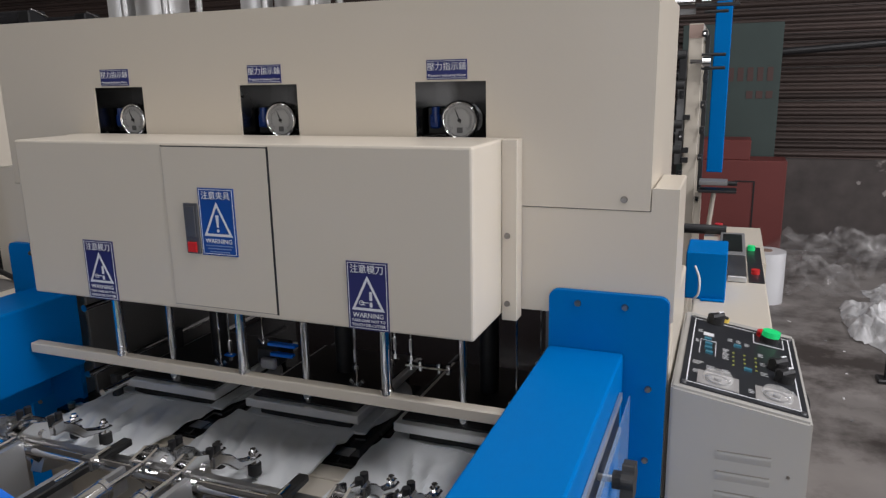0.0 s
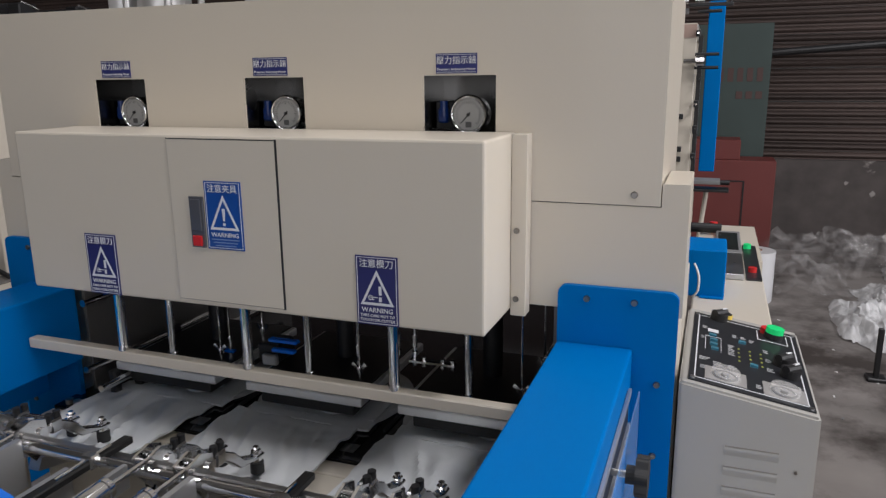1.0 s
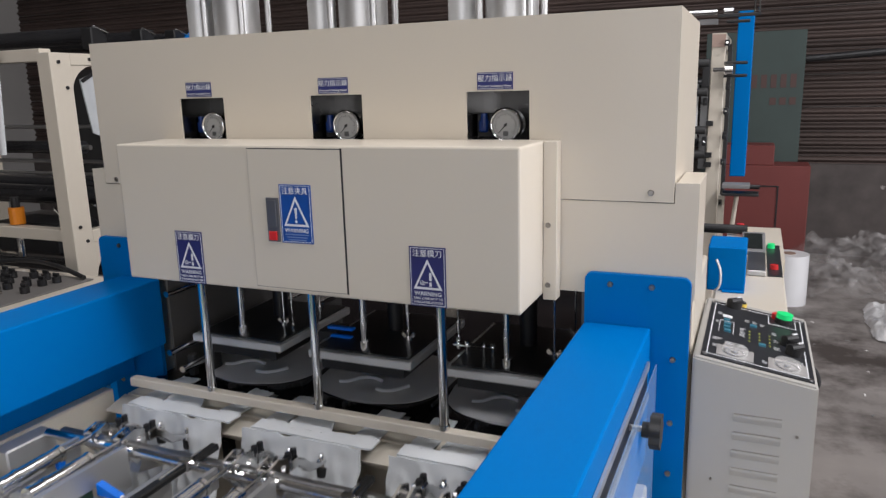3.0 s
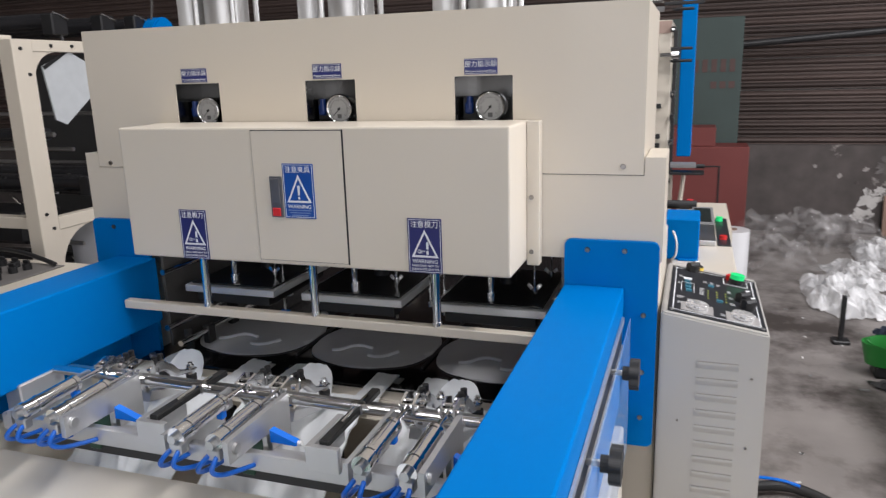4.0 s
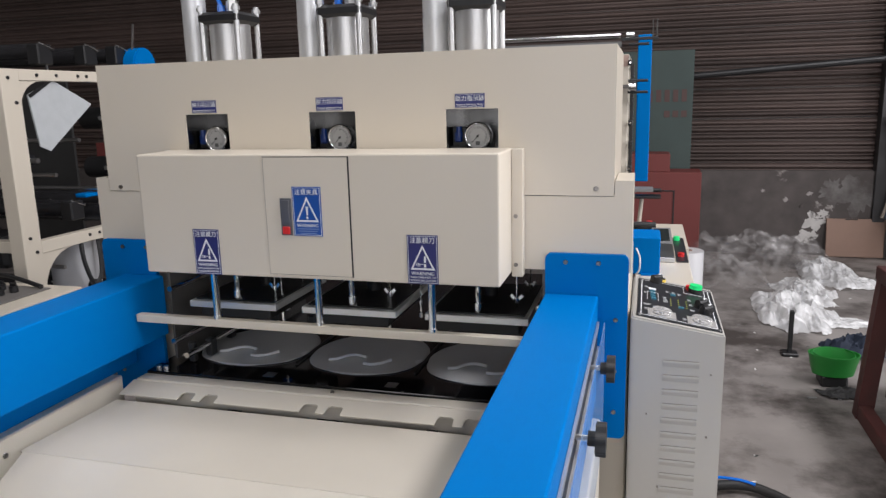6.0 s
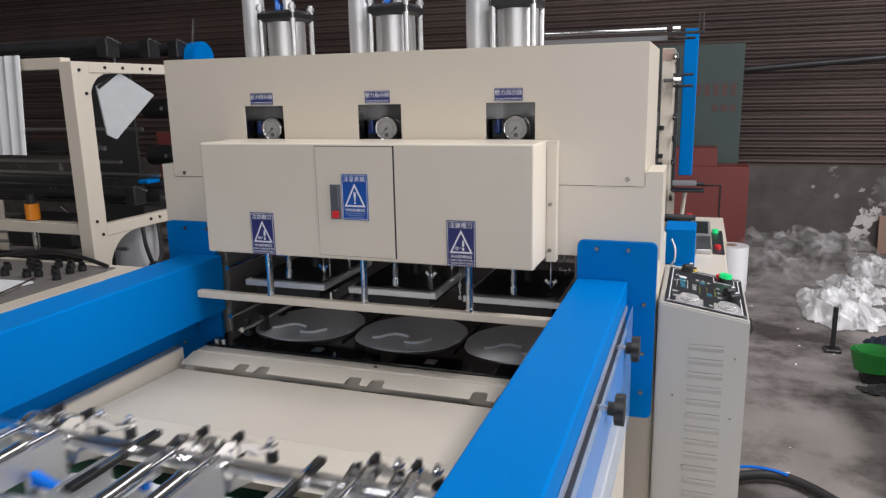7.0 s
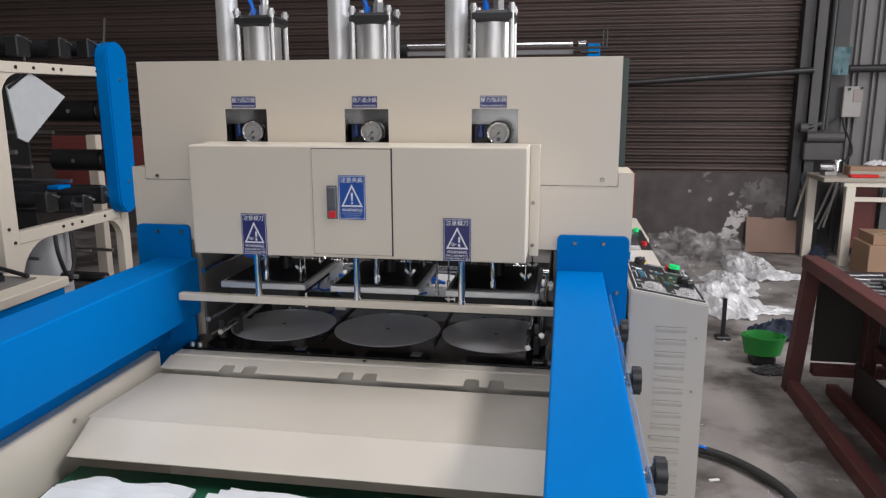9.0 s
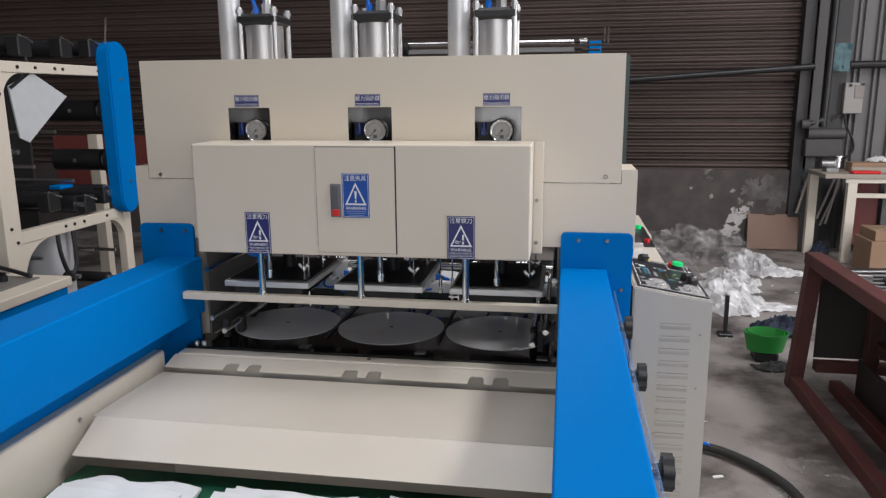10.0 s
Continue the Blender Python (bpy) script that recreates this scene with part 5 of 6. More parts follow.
part("hose", pipe(B(), [(-0.062, 1.93, 0.93), (-0.05, 1.92, 0.95), (-0.050, 1.92, 0.99), (-0.062, 1.93, 1.02)], 0.003), WHITE, base)

# ---------------------------------------------------------------- frame of the rear unit, east side
rear = thing("rear_roller_unit", (-0.6, 4.2, 0), "cream roller unit behind the press with blue arm", "machine")
part("post", box(B(), -0.228, -0.158, 4.061, 4.139, 0, 1.753, 0.003), CREAM, rear, "cream upright post")
part("post", box(B(), -0.228, -0.158, 4.687, 4.765, 0, 1.753, 0.003), CREAM, rear)
part("rail", box(B(), -0.228, -0.158, 4.139, 4.687, 1.675, 1.753, 0.003), CREAM, rear)
part("rail", box(B(), -0.228, -0.158, 4.139, 4.687, 0.71, 0.788, 0.003), CREAM, rear)
part("marked_plate", box(B(), -0.227, -0.159, 4.056, 4.06, 1.681, 1.747), mat("pink_note", (0.5, 0.36, 0.30), 0.7), rear, "worn paper note on the post")
part("blue_arm", box(B(), -0.112, -0.029, 4.30, 4.45, 0.971, 1.877, 0.004), BLUE, rear, "upright blue arm")
for z in (1.805, 1.597, 1.531):
    part("arm_pin", rod(B(), (-0.16, 4.03, z), (-0.046, 4.03, z), 0.008, 10), BLACK, rear)
part("shelf_bar", box(B(), -0.134, 0.003, 3.917, 4.035, 0.951, 0.971, 0.002), GREY, rear)
part("shelf_bar", box(B(), -0.134, 0.048, 3.917, 4.035, 0.912, 0.925, 0.002), BLACK, rear)
bm = rod(B(), (-0.154, 4.022, 1.564), (-0.115, 4.022, 1.564), 0.03, 18)
rod(bm, (-0.213, 4.022, 1.564), (-0.154, 4.022, 1.564), 0.012, 12)
part("hand_wheel", bm, CHROME, rear, "chrome hand wheel")
part("black_bracket", box(B(), -0.265, -0.228, 4.009, 4.087, 1.479, 1.623, 0.002), BLACK, rear)
part("dark_panel", box(B(), -0.271, -0.232, 4.074, 4.622, 1.036, 1.518, 0.002), GREY, rear)
part("scale_strip", box(B(), -0.31, -0.284, 4.048, 4.1, 1.205, 1.492), WHITE, rear)
for z in (1.101, 1.271, 1.049):
    part("black_clip", box(B(), -0.236, -0.2, 4.041, 4.061, z, z + 0.027, 0.002), BLACK, rear)
part("top_roller", rod(B(), (-1.334, 4.08, 1.862), (-0.209, 4.08, 1.862), 0.016, 18), CHROME, rear, "bright steel top roller", smooth=True)
part("perforated_bar", box(B(), -1.334, -0.205, 4.087, 4.113, 1.80, 1.828), GREY, rear)
bm = rod(B(), (-1.438, 4.1, 1.838), (-1.308, 4.1, 1.838), 0.05, 20)
rod(bm, (-1.308, 4.1, 1.838), (-1.288, 4.1, 1.838), 0.055, 20)
part("black_motor", bm, BLACK, rear, "black roller motor", smooth=True)
part("lever_bar", box(B(), -0.20, 0.004, 3.94, 3.965, 1.822, 1.838, 0.002), BLACK, rear)
part("bearing", rod(B(), (-0.175, 4.05, 1.86), (-0.13, 4.05, 1.86), 0.022, 14), CHROME, rear, smooth=True)
for x in (-0.026, -0.004):
    part("lever_rod", rod(B(), (x, 3.95, 1.838), (x, 3.95, 1.935), 0.005, 10), CHROME, rear)
for k, (u, z, h) in enumerate(((-0.245, 1.40, 0.02), (-0.24, 1.19, 0.025), (-0.236, 0.99, 0.02), (-0.15, 1.70, 0.015), (-0.135, 1.48, 0.02), (-0.14, 1.35, 0.018), (-0.138, 1.22, 0.02), (-0.14, 1.08, 0.016), (-0.142, 0.86, 0.02))):
    ob = part("pivot_block", box(B(), u - 0.012, u + 0.012, 4.02, 4.06, z - h, z + h, 0.003), BLACK, rear)
    part("pivot_pin", rod(B(), (u, 4.0, z), (u, 4.021, z), 0.006, 8), CHROME if k % 2 else BLACK, ob)
part("chain_strip", box(B(), -0.150, -0.128, 4.16, 4.20, 0.80, 1.70, 0.002), BLACK, rear, "black chain strip beside the post")
part("lower_leg", box(B(), -0.155, -0.12, 4.02, 4.05, 0.45, 0.90, 0.003), CREAM, rear)
part("lower_leg", rod(B(), (-0.10, 4.0, 0.45), (-0.06, 4.0, 0.90), 0.012, 10), CREAM, rear)
part("side_roller", rod(B(), (-0.13, 3.98, 0.955), (0.05, 3.98, 0.955), 0.012, 12), BLACK, rear)
for z in (1.45, 1.60, 1.25, 1.12):
    part("roller_end", rod(B(), (-0.30, 4.02, z), (-0.235, 4.02, z), 0.022, 12), DARK, rear, smooth=True)
for z, y in ((1.492, 4.23), (1.166, 4.361), (0.84, 4.23), (1.31, 4.491)):
    part("roller", rod(B(), (-1.764, y, z), (-0.228, y, z), 0.035, 18), GREYROLL, rear, smooth=True)
part("post", box(B(), -1.829, -1.759, 4.061, 4.139, 0, 1.649, 0.003), CREAM, rear)
part("post", box(B(), -1.829, -1.759, 4.687, 4.765, 0, 1.649, 0.003), CREAM, rear)

# ---------------------------------------------------------------- things along the shutter wall
red = thing("red_cabinet", (0.1, 6.4, 0), "dull red steel cabinet standing before the shutter", "cabinet")
bm = box(B(), -0.25, 0.43, 6.25, 6.6, 0, 0.83, 0.006)
box(bm, -0.25, 0.16, 6.27, 6.6, 0.83, 0.99, 0.006)
part("body", bm, REDCAB, red)
part("door_gap", box(B(), 0.196, 0.208, 6.244, 6.251, 0.10, 0.66), BLACK, red)
part("door_gap", box(B(), 0.06, 0.208, 6.244, 6.251, 0.66, 0.67), BLACK, red)
board = thing("teal_board", (0.1, 6.68, 0.4), "faded dark teal board with smeared writing", "board")
part("board", box(B(), -0.42, 0.35, 6.64, 6.67, 0.35, 1.90, 0.002), TEAL, board)
for k in range(5):
    part("faded_mark", box(B(), -0.05 + 0.075 * k, -0.005 + 0.075 * k, 6.636, 6.6395, 1.44, 1.55), mat("faded_red", (0.085, 0.05, 0.045), 0.8), board)
for k in range(3):
    part("faded_mark", box(B(), 0.10 + 0.075 * k, 0.15 + 0.075 * k, 6.636, 6.6395, 1.30, 1.36), bpy.data.materials["faded_red"], board)
roll = thing("film_roll", (0.30, 5.2, 0), "upright white roll of plastic film", "roll")
part("film", rod(B(), (0.275, 5.2, 0), (0.275, 5.2, 0.345), 0.125, 28), ROLLFILM, roll, smooth=True)
part("core", rod(B(), (0.275, 5.2, 0.345), (0.275, 5.2, 0.35), 0.04, 18), CARD, roll)
for cx, cy, rx, ry, h, seed in ((0.78, 6.30, 0.60, 0.46, 0.36, 1.3), (1.20, 6.45, 0.36, 0.30, 0.30, 4.4), (0.58, 5.75, 0.36, 0.42, 0.24, 7.7)):
    single("crumpled_film", heap(B(), cx, cy, rx, ry, h, seed, 76, 1.5), FILM, "crumpled heap of clear plastic film on the floor", "plastic film", "film scraps", smooth=True)
for cx, cy, rx, ry, h, seed in ((0.97, 4.80, 0.25, 0.50, 0.17, 2.2), (1.14, 5.35, 0.22, 0.40, 0.12, 8.3), (1.42, 6.0, 0.24, 0.50, 0.15, 9.1), (1.60, 5.72, 0.20, 0.17, 0.07, 5.9), (1.24, 4.62, 0.26, 0.13, 0.035, 3.3)):
    single("crumpled_film", heap(B(), cx, cy, rx, ry, h, seed, 64, 1.9), FILMWHITE, "crumpled milky plastic film on the floor", "plastic film", "film scraps", smooth=True)
for cx, cy, r, seed in ((0.66, 1.96, 0.10, 3.1), (0.80, 2.18, 0.10, 8.2), (0.86, 2.08, 0.07, 6.1)):
    single("film_scrap", heap(B(), cx, cy, r, r * 0.8, 0.04, seed, 24, 2.5), FILM, "small scrap of clear film on the floor", "plastic film", "film scraps")
bp = thing("brown_panel", (1.83, 6.78, 0), "brown fibreboard panel leaning at the wall", "panel")
bm = box(B(), 1.575, 2.065, -0.011, 0.011, 0, 0.352, 0.003)
bm.transform(pose(0, 6.765, 0.004, -9, 0, 0))
part("board", bm, CARD, bp)
part("dark_mark", box(B(), 1.73, 1.83, 6.803, 6.808, 0.343, 0.352), BLACK, bp)
single("wood_prop", rod(B(), (2.0, 6.72, 0.38), (2.10, 6.735, 0.80), 0.013, 8), WOODTOP, "thin wooden prop leaning at the column", "stick")

# upright bar on the floor
bar = thing("floor_stand", (0.82, 3.98, 0), "black iron stand with an upright bar", "stand")
part("upright", box(B(), 0.788, 0.812, 3.91, 3.935, 0.0, 0.27, 0.002), BLACK, bar)
part("foot", box(B(), 0.755, 0.845, 3.88, 3.965, 0, 0.022, 0.006), BLACK, bar)
basket = thing("plastic_basket", (0.935, 3.50, 0), "bright green plastic basket on the floor", "basket")
bm = B()
pts_o = []
for z, r in ((0.06, 0.10), (0.17, 0.125)):
    pts_o.append([bm.verts.new((0.935 + r * math.cos(2 * math.pi * k / 24), 3.50 + 0.7 * r * math.sin(2 * math.pi * k / 24), z)) for k in range(24)])
pts_i = []
for z, r in ((0.17, 0.119), (0.066, 0.094)):
    pts_i.append([bm.verts.new((0.935 + r * math.cos(2 * math.pi * k / 24), 3.50 + 0.7 * r * math.sin(2 * math.pi * k / 24), z)) for k in range(24)])
loops = pts_o + pts_i
for a, b in zip(loops, loops[1:]):
    for k in range(24):
        bm.faces.new((a[k], a[(k + 1) % 24], b[(k + 1) % 24], b[k]))
bm.faces.new(loops[-1])
bm.faces.new(loops[0][::-1])
bmesh.ops.recalc_face_normals(bm, faces=bm.faces[:])
part("bowl", bm, GREENBASKET, basket, smooth=True)
part("rim", disc_ring(B(), (0.935, 3.50, 0.166), (0, 0, 1), 0.10, 0.097, 0.006, 24), GREENBASKET, basket)
part("scraps", heap(B(), 0.935, 3.50, 0.08, 0.055, 0.05, 4.0, 18, 3, 0.075), mat("scrap_grey", (0.15, 0.16, 0.14), 0.7), basket)
part("stand", box(B(), 0.87, 1.0, 3.44, 3.56, 0, 0.062, 0.01), BLACK, basket)
single("blue_cloth", heap(B(), 1.16, 4.0, 0.17, 0.12, 0.15, 6.6, 28, 2), DARKBLUE, "dark blue rolled cloth lying on the floor", "cloth", smooth=True)
single("black_lump", heap(B(), 0.95, 3.34, 0.12, 0.06, 0.06, 2.6, 20, 2), RUBBER, "black rubber lump on the floor", "rubber")
single("hose", pipe(B(), [(0.10, 2.12, 0.04), (0.30, 2.24, 0.035), (0.42, 2.24, 0.03), (0.55, 2.12, 0.03), (0.64, 1.96, 0.028), (0.66, 1.75, 0.028), (0.60, 1.5, 0.02)], 0.019, 12), RUBBER, "thick black hose lying on the floor", "hose", smooth=True)
single("hose", pipe(B(), [(0.10, 2.14, 0.07), (0.24, 2.23, 0.064), (0.34, 2.25, 0.056), (0.40, 2.235, 0.05)], 0.006, 8), TUBE, "thin blue hose laid along the black hose", "hose", smooth=True)
for x, y, r in ((0.40, 2.05, 20), (0.93, 3.30, 80), (1.02, 2.0, 130), (0.8, 3.28, 10)):
    ob = single("litter", box(B(), -0.022, 0.022, -0.007, 0.007, 0, 0.006, 0.001), WHITE if x < 0.5 else GREY, "small scrap of litter on the floor", "litter", "floor litter")
    ob.matrix_world = pose(x, y, 0.0, 0, 0, r)

# ---------------------------------------------------------------- red steel frame at the east
fr = thing("red_steel_frame", (1.3, 2.4, 0), "red oxide welded steel frame with tools on top", "frame")
for x, y, splay in ((0.985, 3.10, 0.05), (0.985, 1.55, 0.05), (1.75, 3.10, 0.0), (1.75, 1.55, 0.0)):
    bm = prism(B(), [(x - 0.035 - splay, 0.0), (x + 0.035 - splay, 0.0), (x + 0.035, 0.66), (x - 0.035, 0.66)], "y", y - 0.035, y + 0.035)
    part("leg", bm, REDIRON, fr)
part("top_rail", box(B(), 0.945, 1.025, 1.4, 3.14, 0.66, 0.725, 0.004), REDIRON, fr, "heavy red top rail")
part("top_rail", box(B(), 1.71, 1.79, 1.4, 3.14, 0.66, 0.725, 0.004), REDIRON, fr)
part("bottom_rail", box(B(), 0.905, 0.965, 1.4, 3.064, 0.0, 0.07, 0.004), REDIRON, fr)
part("bottom_rail", box(B(), 1.10, 1.16, 1.4, 3.065, 0.0, 0.06, 0.004), REDIRON, fr)
part("mid_rail", box(B(), 1.25, 1.32, 1.4, 2.93, 0.26, 0.32, 0.004), REDIRON, fr)
part("post", box(B(), 1.22, 1.28, 2.94, 3.0, 0, 0.66, 0.003), REDIRON, fr)
for y, z in ((3.08, 0.60), (3.08, 0.10), (2.2, 0.60), (1.6, 0.60)):
    part("cross_rail", box(B(), 1.026, 1.709, y - 0.03, y + 0.03, z, z + 0.055, 0.003), REDIRON, fr)
part("deck", box(B(), 1.027, 1.708, 1.45, 3.04, 0.657, 0.668), mat("dark_deck_and_fill", (0.018, 0.012, 0.012), 0.6), fr, "dark steel deck")
# two sheets and a box, added near-black to darken the frame's shaded inside
part("side_sheet", box(B(), 1.165, 1.175, 1.45, 2.9, 0.0, 0.24, 0.002), bpy.data.materials["dark_deck_and_fill"], fr)
part("end_sheet", box(B(), 1.03, 1.70, 3.118, 3.124, 0.16, 0.60, 0.001), bpy.data.materials["dark_deck_and_fill"], fr)
part("inner_tank", box(B(), 1.34, 1.70, 1.5, 2.93, 0.005, 0.6, 0.01), bpy.data.materials["dark_deck_and_fill"], fr)
part("wheel", disc_ring(B(), (1.40, 2.55, 0.42), (-1, 0.25, 0), 0.16, 0.13, 0.02, 40), mat("pale_rim", (0.42, 0.40, 0.36), 0.5), fr, "pale round rim")
for k in range(9):
    y = 2.35 + 0.07 * k
    ob = single("tool", rod(B(), (1.08 + 0.02 * (k % 3), y, 0.676), (1.30 + 0.05 * (k % 4), y + 0.03 * math.sin(k), 0.676), 0.007, 8), STEEL, "loose steel tool lying on the deck", "tool", "loose tools")
fr.location.x += 0.045

# ---------------------------------------------------------------- work table by the cladding
tb = thing("work_table", (2.6, 6.5, 0), "cream steel work table covered with clutter", "table")
part("table_top", box(B(), 2.07, 3.5, 6.22, 6.72, 0.775, 0.815, 0.004), WOODTOP, tb, "worn pale table top")
part("apron_rail", box(B(), 2.25, 3.48, 6.235, 6.25, 0.735, 0.775, 0.002), CREAM_WORN, tb)
for x, y in ((2.315, 6.27), (2.11, 6.66), (3.42, 6.27), (3.42, 6.66)):
    part("leg", box(B(), x - 0.04, x + 0.04, y - 0.03, y + 0.03, 0, 0.775, 0.003), CREAM_WORN, tb)
part("lower_rail", box(B(), 2.356, 3.38, 6.25, 6.28, 0.60, 0.64, 0.002), CREAM_WORN, tb)
part("back_panel", box(B(), 2.42, 2.70, 6.64, 6.655, 0.10, 0.77), REDCAB, tb, "dull red back panel")
part("side_panel", box(B(), 2.72, 3.3, 6.60, 6.615, 0.10, 0.77), CLAD, tb)
for a, b in (((2.16, 6.62, 0.35), (2.21, 6.40, 0.76)), ((2.24, 6.62, 0.30), (2.25, 6.40, 0.76)), ((2.20, 6.64, 0.28), (2.28, 6.45, 0.72))):
    part("brace", rod(B(), a, b, 0.011, 8), STEEL, tb)
single("blue_rag", heap(B(), 2.20, 6.60, 0.09, 0.07, 0.16, 2.9, 20, 2.5, 0.0), DARKBLUE, "dark blue rag hanging under the table", "rag")
single("carton", box(B(), 2.32, 2.80, 5.72, 6.10, 0.0, 0.30, 0.004), CARTON, "brown cardboard carton standing on the floor", "box", "cartons")
ct = thing("carton", (2.5, 5.9, 0.30), "flat brown carton with worn printed top", "box", "cartons")
part("body", box(B(), 2.35, 2.78, 5.74, 6.08, 0.30, 0.385, 0.004), CARTON, ct)
for k in range(7):
    u, v = 2.37 + 0.055 * k, 5.75 + 0.045 * (k % 3)
    part("worn_patch", box(B(), u, u + 0.03, v + 0.03, v + 0.07, 0.3852, 0.3862), mat("carton_wear", (0.48, 0.38, 0.28), 0.85), ct)
vc = thing("vice", (2.20, 6.45, 0.815), "small steel vice on the table", "vice")
part("base", box(B(), 2.13, 2.24, 6.40, 6.52, 0.815, 0.855, 0.005), STEEL, vc)
part("barrel", rod(B(), (2.10, 6.46, 0.89), (2.21, 6.46, 0.89), 0.034, 16), STEEL, vc, smooth=True)
part("anvil", rod(rod(B(), (2.24, 6.46, 0.855), (2.24, 6.46, 0.95), 0.030, 16), (2.24, 6.46, 0.95), (2.24, 6.46, 0.962), 0.048, 16), CHROME, vc, smooth=True)
single("wood_block", box(B(), 2.36, 2.72, 6.44, 6.60, 0.815, 0.90, 0.004), CARTON, "pale wooden block on the table", "block")
single("carton", box(B(), 2.34, 2.66, 6.38, 6.43, 0.815, 0.865, 0.004), WOODTOP, "flat pale carton lying on the table", "box", "cartons")
single("red_tray", box(B(), 2.30, 2.54, 6.24, 6.33, 0.815, 0.842, 0.008), REDP, "small red tray on the table", "tray")
single("cloth_heap", heap(B(), 2.62, 6.52, 0.12, 0.08, 0.07, 3.9, 20, 3, 0.90), FILMWHITE, "white rag lying on a block", "rag")

# loose clutter on the deck and under the frame
for k in range(14):
    x, y = random.uniform(1.1, 1.6), random.uniform(2.2, 2.98)
    bm = box(B(), -random.uniform(0.02, 0.06), random.uniform(0.02, 0.06), -0.015, 0.015, 0, random.uniform(0.012, 0.04), 0.003)
    ob = single("metal_offcut", bm, STEEL if k % 3 else BLACK, "loose metal offcut lying on the deck", "offcut", "offcuts")
    ob.matrix_world = pose(x, y, 0.6685, 0, 0, random.uniform(0, 180))
for k in range(40):
    x, y = random.uniform(0.35, 1.9), random.uniform(2.3, 5.6)
    if 0.93 < x < 1.8 and y < 3.2:
        continue
    bm = box(B(), -random.uniform(0.004, 0.014), random.uniform(0.004, 0.014), -0.004, 0.004, 0, 0.003)
    ob = single("litter", bm, GREY if k % 2 else WHITE, "small scrap of litter on the floor", "litter", "floor litter")
    ob.matrix_world = pose(x, y, 0.0, 0, 0, random.uniform(0, 180))

# ---------------------------------------------------------------- roller machine at the west
XF = -2.85
rm = thing("roller_machine", (-3.3, 2.6, 0), "cream framed film machine with black rollers", "machine")


def beamy(name, y0, y1, z0, z1, label=""):
    return part(name, box(B(), XF - 0.025, XF + 0.025, y0, y1, z0, z1, 0.003), CREAM, rm, label)


bm = box(B(), XF - 0.05, XF + 0.03, 2.13, 2.235, 0, 1.70, 0.003)
post = part("post", bm, CREAM, rm, "cream corner post")
top = beamy("top_rail", 2.236, 2.99, 1.648, 1.70, "cream top rail with bolts")
low = beamy("lower_rail", 2.236, 3.05, 0.845, 0.905, "cream lower rail with bolts")
beamy("foot_rail", 2.236, 3.05, 0.30, 0.35)
part("rear_post", box(B(), XF - 0.025, XF + 0.025, 3.06, 3.13, 0, 0.905, 0.003), CREAM, rm)


def gusset(cy, cz, sy, sz, r=0.13):
    pts = [(cy, cz), (cy + sy * r, cz)]
    for k in range(1, 8):
        a = radians(90 * k / 8)
        pts.append((cy + sy * r * (1 - math.sin(a)), cz + sz * r * (1 - math.cos(a))))
    pts.append((cy, cz + sz * r))
    return part("gusset", prism(B(), pts, "x", XF - 0.02, XF + 0.02), CREAM, rm)


gusset(2.236, 1.647, 1, -1)
gusset(2.236, 0.844, 1, -1, 0.2)
gusset(3.059, 0.844, -1, -1, 0.12)
for y, z in ((2.17, 1.66), (2.20, 1.55), (2.17, 0.93), (2.20, 0.86)):
    part("bolt", rod(B(), (XF + 0.03, y, z), (XF + 0.036, y, z), 0.008, 10), BLACK, post)
for y in (2.34, 2.46, 2.60, 2.66, 2.95):
    part("bolt", rod(B(), (XF + 0.025, y, 1.675), (XF + 0.031, y, 1.675), 0.008, 10), BLACK, top)
for y in (2.55, 2.62, 2.70, 2.90):
    part("bolt", rod(B(), (XF + 0.025, y, 0.88), (XF + 0.031, y, 0.88), 0.008, 10), BLACK, low)
for z in (1.665, 0.86):
    part("cross_rail", box(B(), -4.6, XF - 0.051, 2.15, 2.21, z, z + 0.055, 0.003), CREAM, rm)
part("far_post", box(B(), -4.66, -4.6, 2.13, 2.23, 0, 1.70, 0.003), CREAM, rm)
part("far_post", box(B(), -4.66, -4.6, 3.06, 3.13, 0, 1.70, 0.003), CREAM, rm)
# blue chain guard
bm = B()
pts = []
for k in range(13):
    a = radians(180 * k / 12)
    pts.append((3.045 + 0.095 * math.cos(a), 1.742 + 0.095 * math.sin(a)))
for k in range(13):
    a = radians(180 + 180 * k / 12)
    pts.append((3.045 + 0.085 * math.cos(a), 0.965 + 0.085 * math.sin(a)))
prism(bm, pts, "x", -2.835, -2.755)
bmesh.ops.bevel(bm, geom=[e for e in bm.edges if abs(e.verts[0].co.x - e.verts[1].co.x) < 1e-4], offset=0.008, segments=2, affect="EDGES")
guard = part("chain_guard", bm, BLUE, rm, "long rounded blue chain guard", smooth=True)
for z in (1.631, 1.06):
    part("bolt", rod(B(), (-2.755, 3.05, z), (-2.749, 3.05, z), 0.009, 12), STEEL, guard)
part("backing_post", box(B(), -2.72, -2.68, 3.22, 3.28, 0.3, 1.55, 0.003), CREAM, rm)
part("backing_post", box(B(), -3.32, -3.25, 3.5, 3.56, 0, 1.3, 0.003), CREAM, rm)
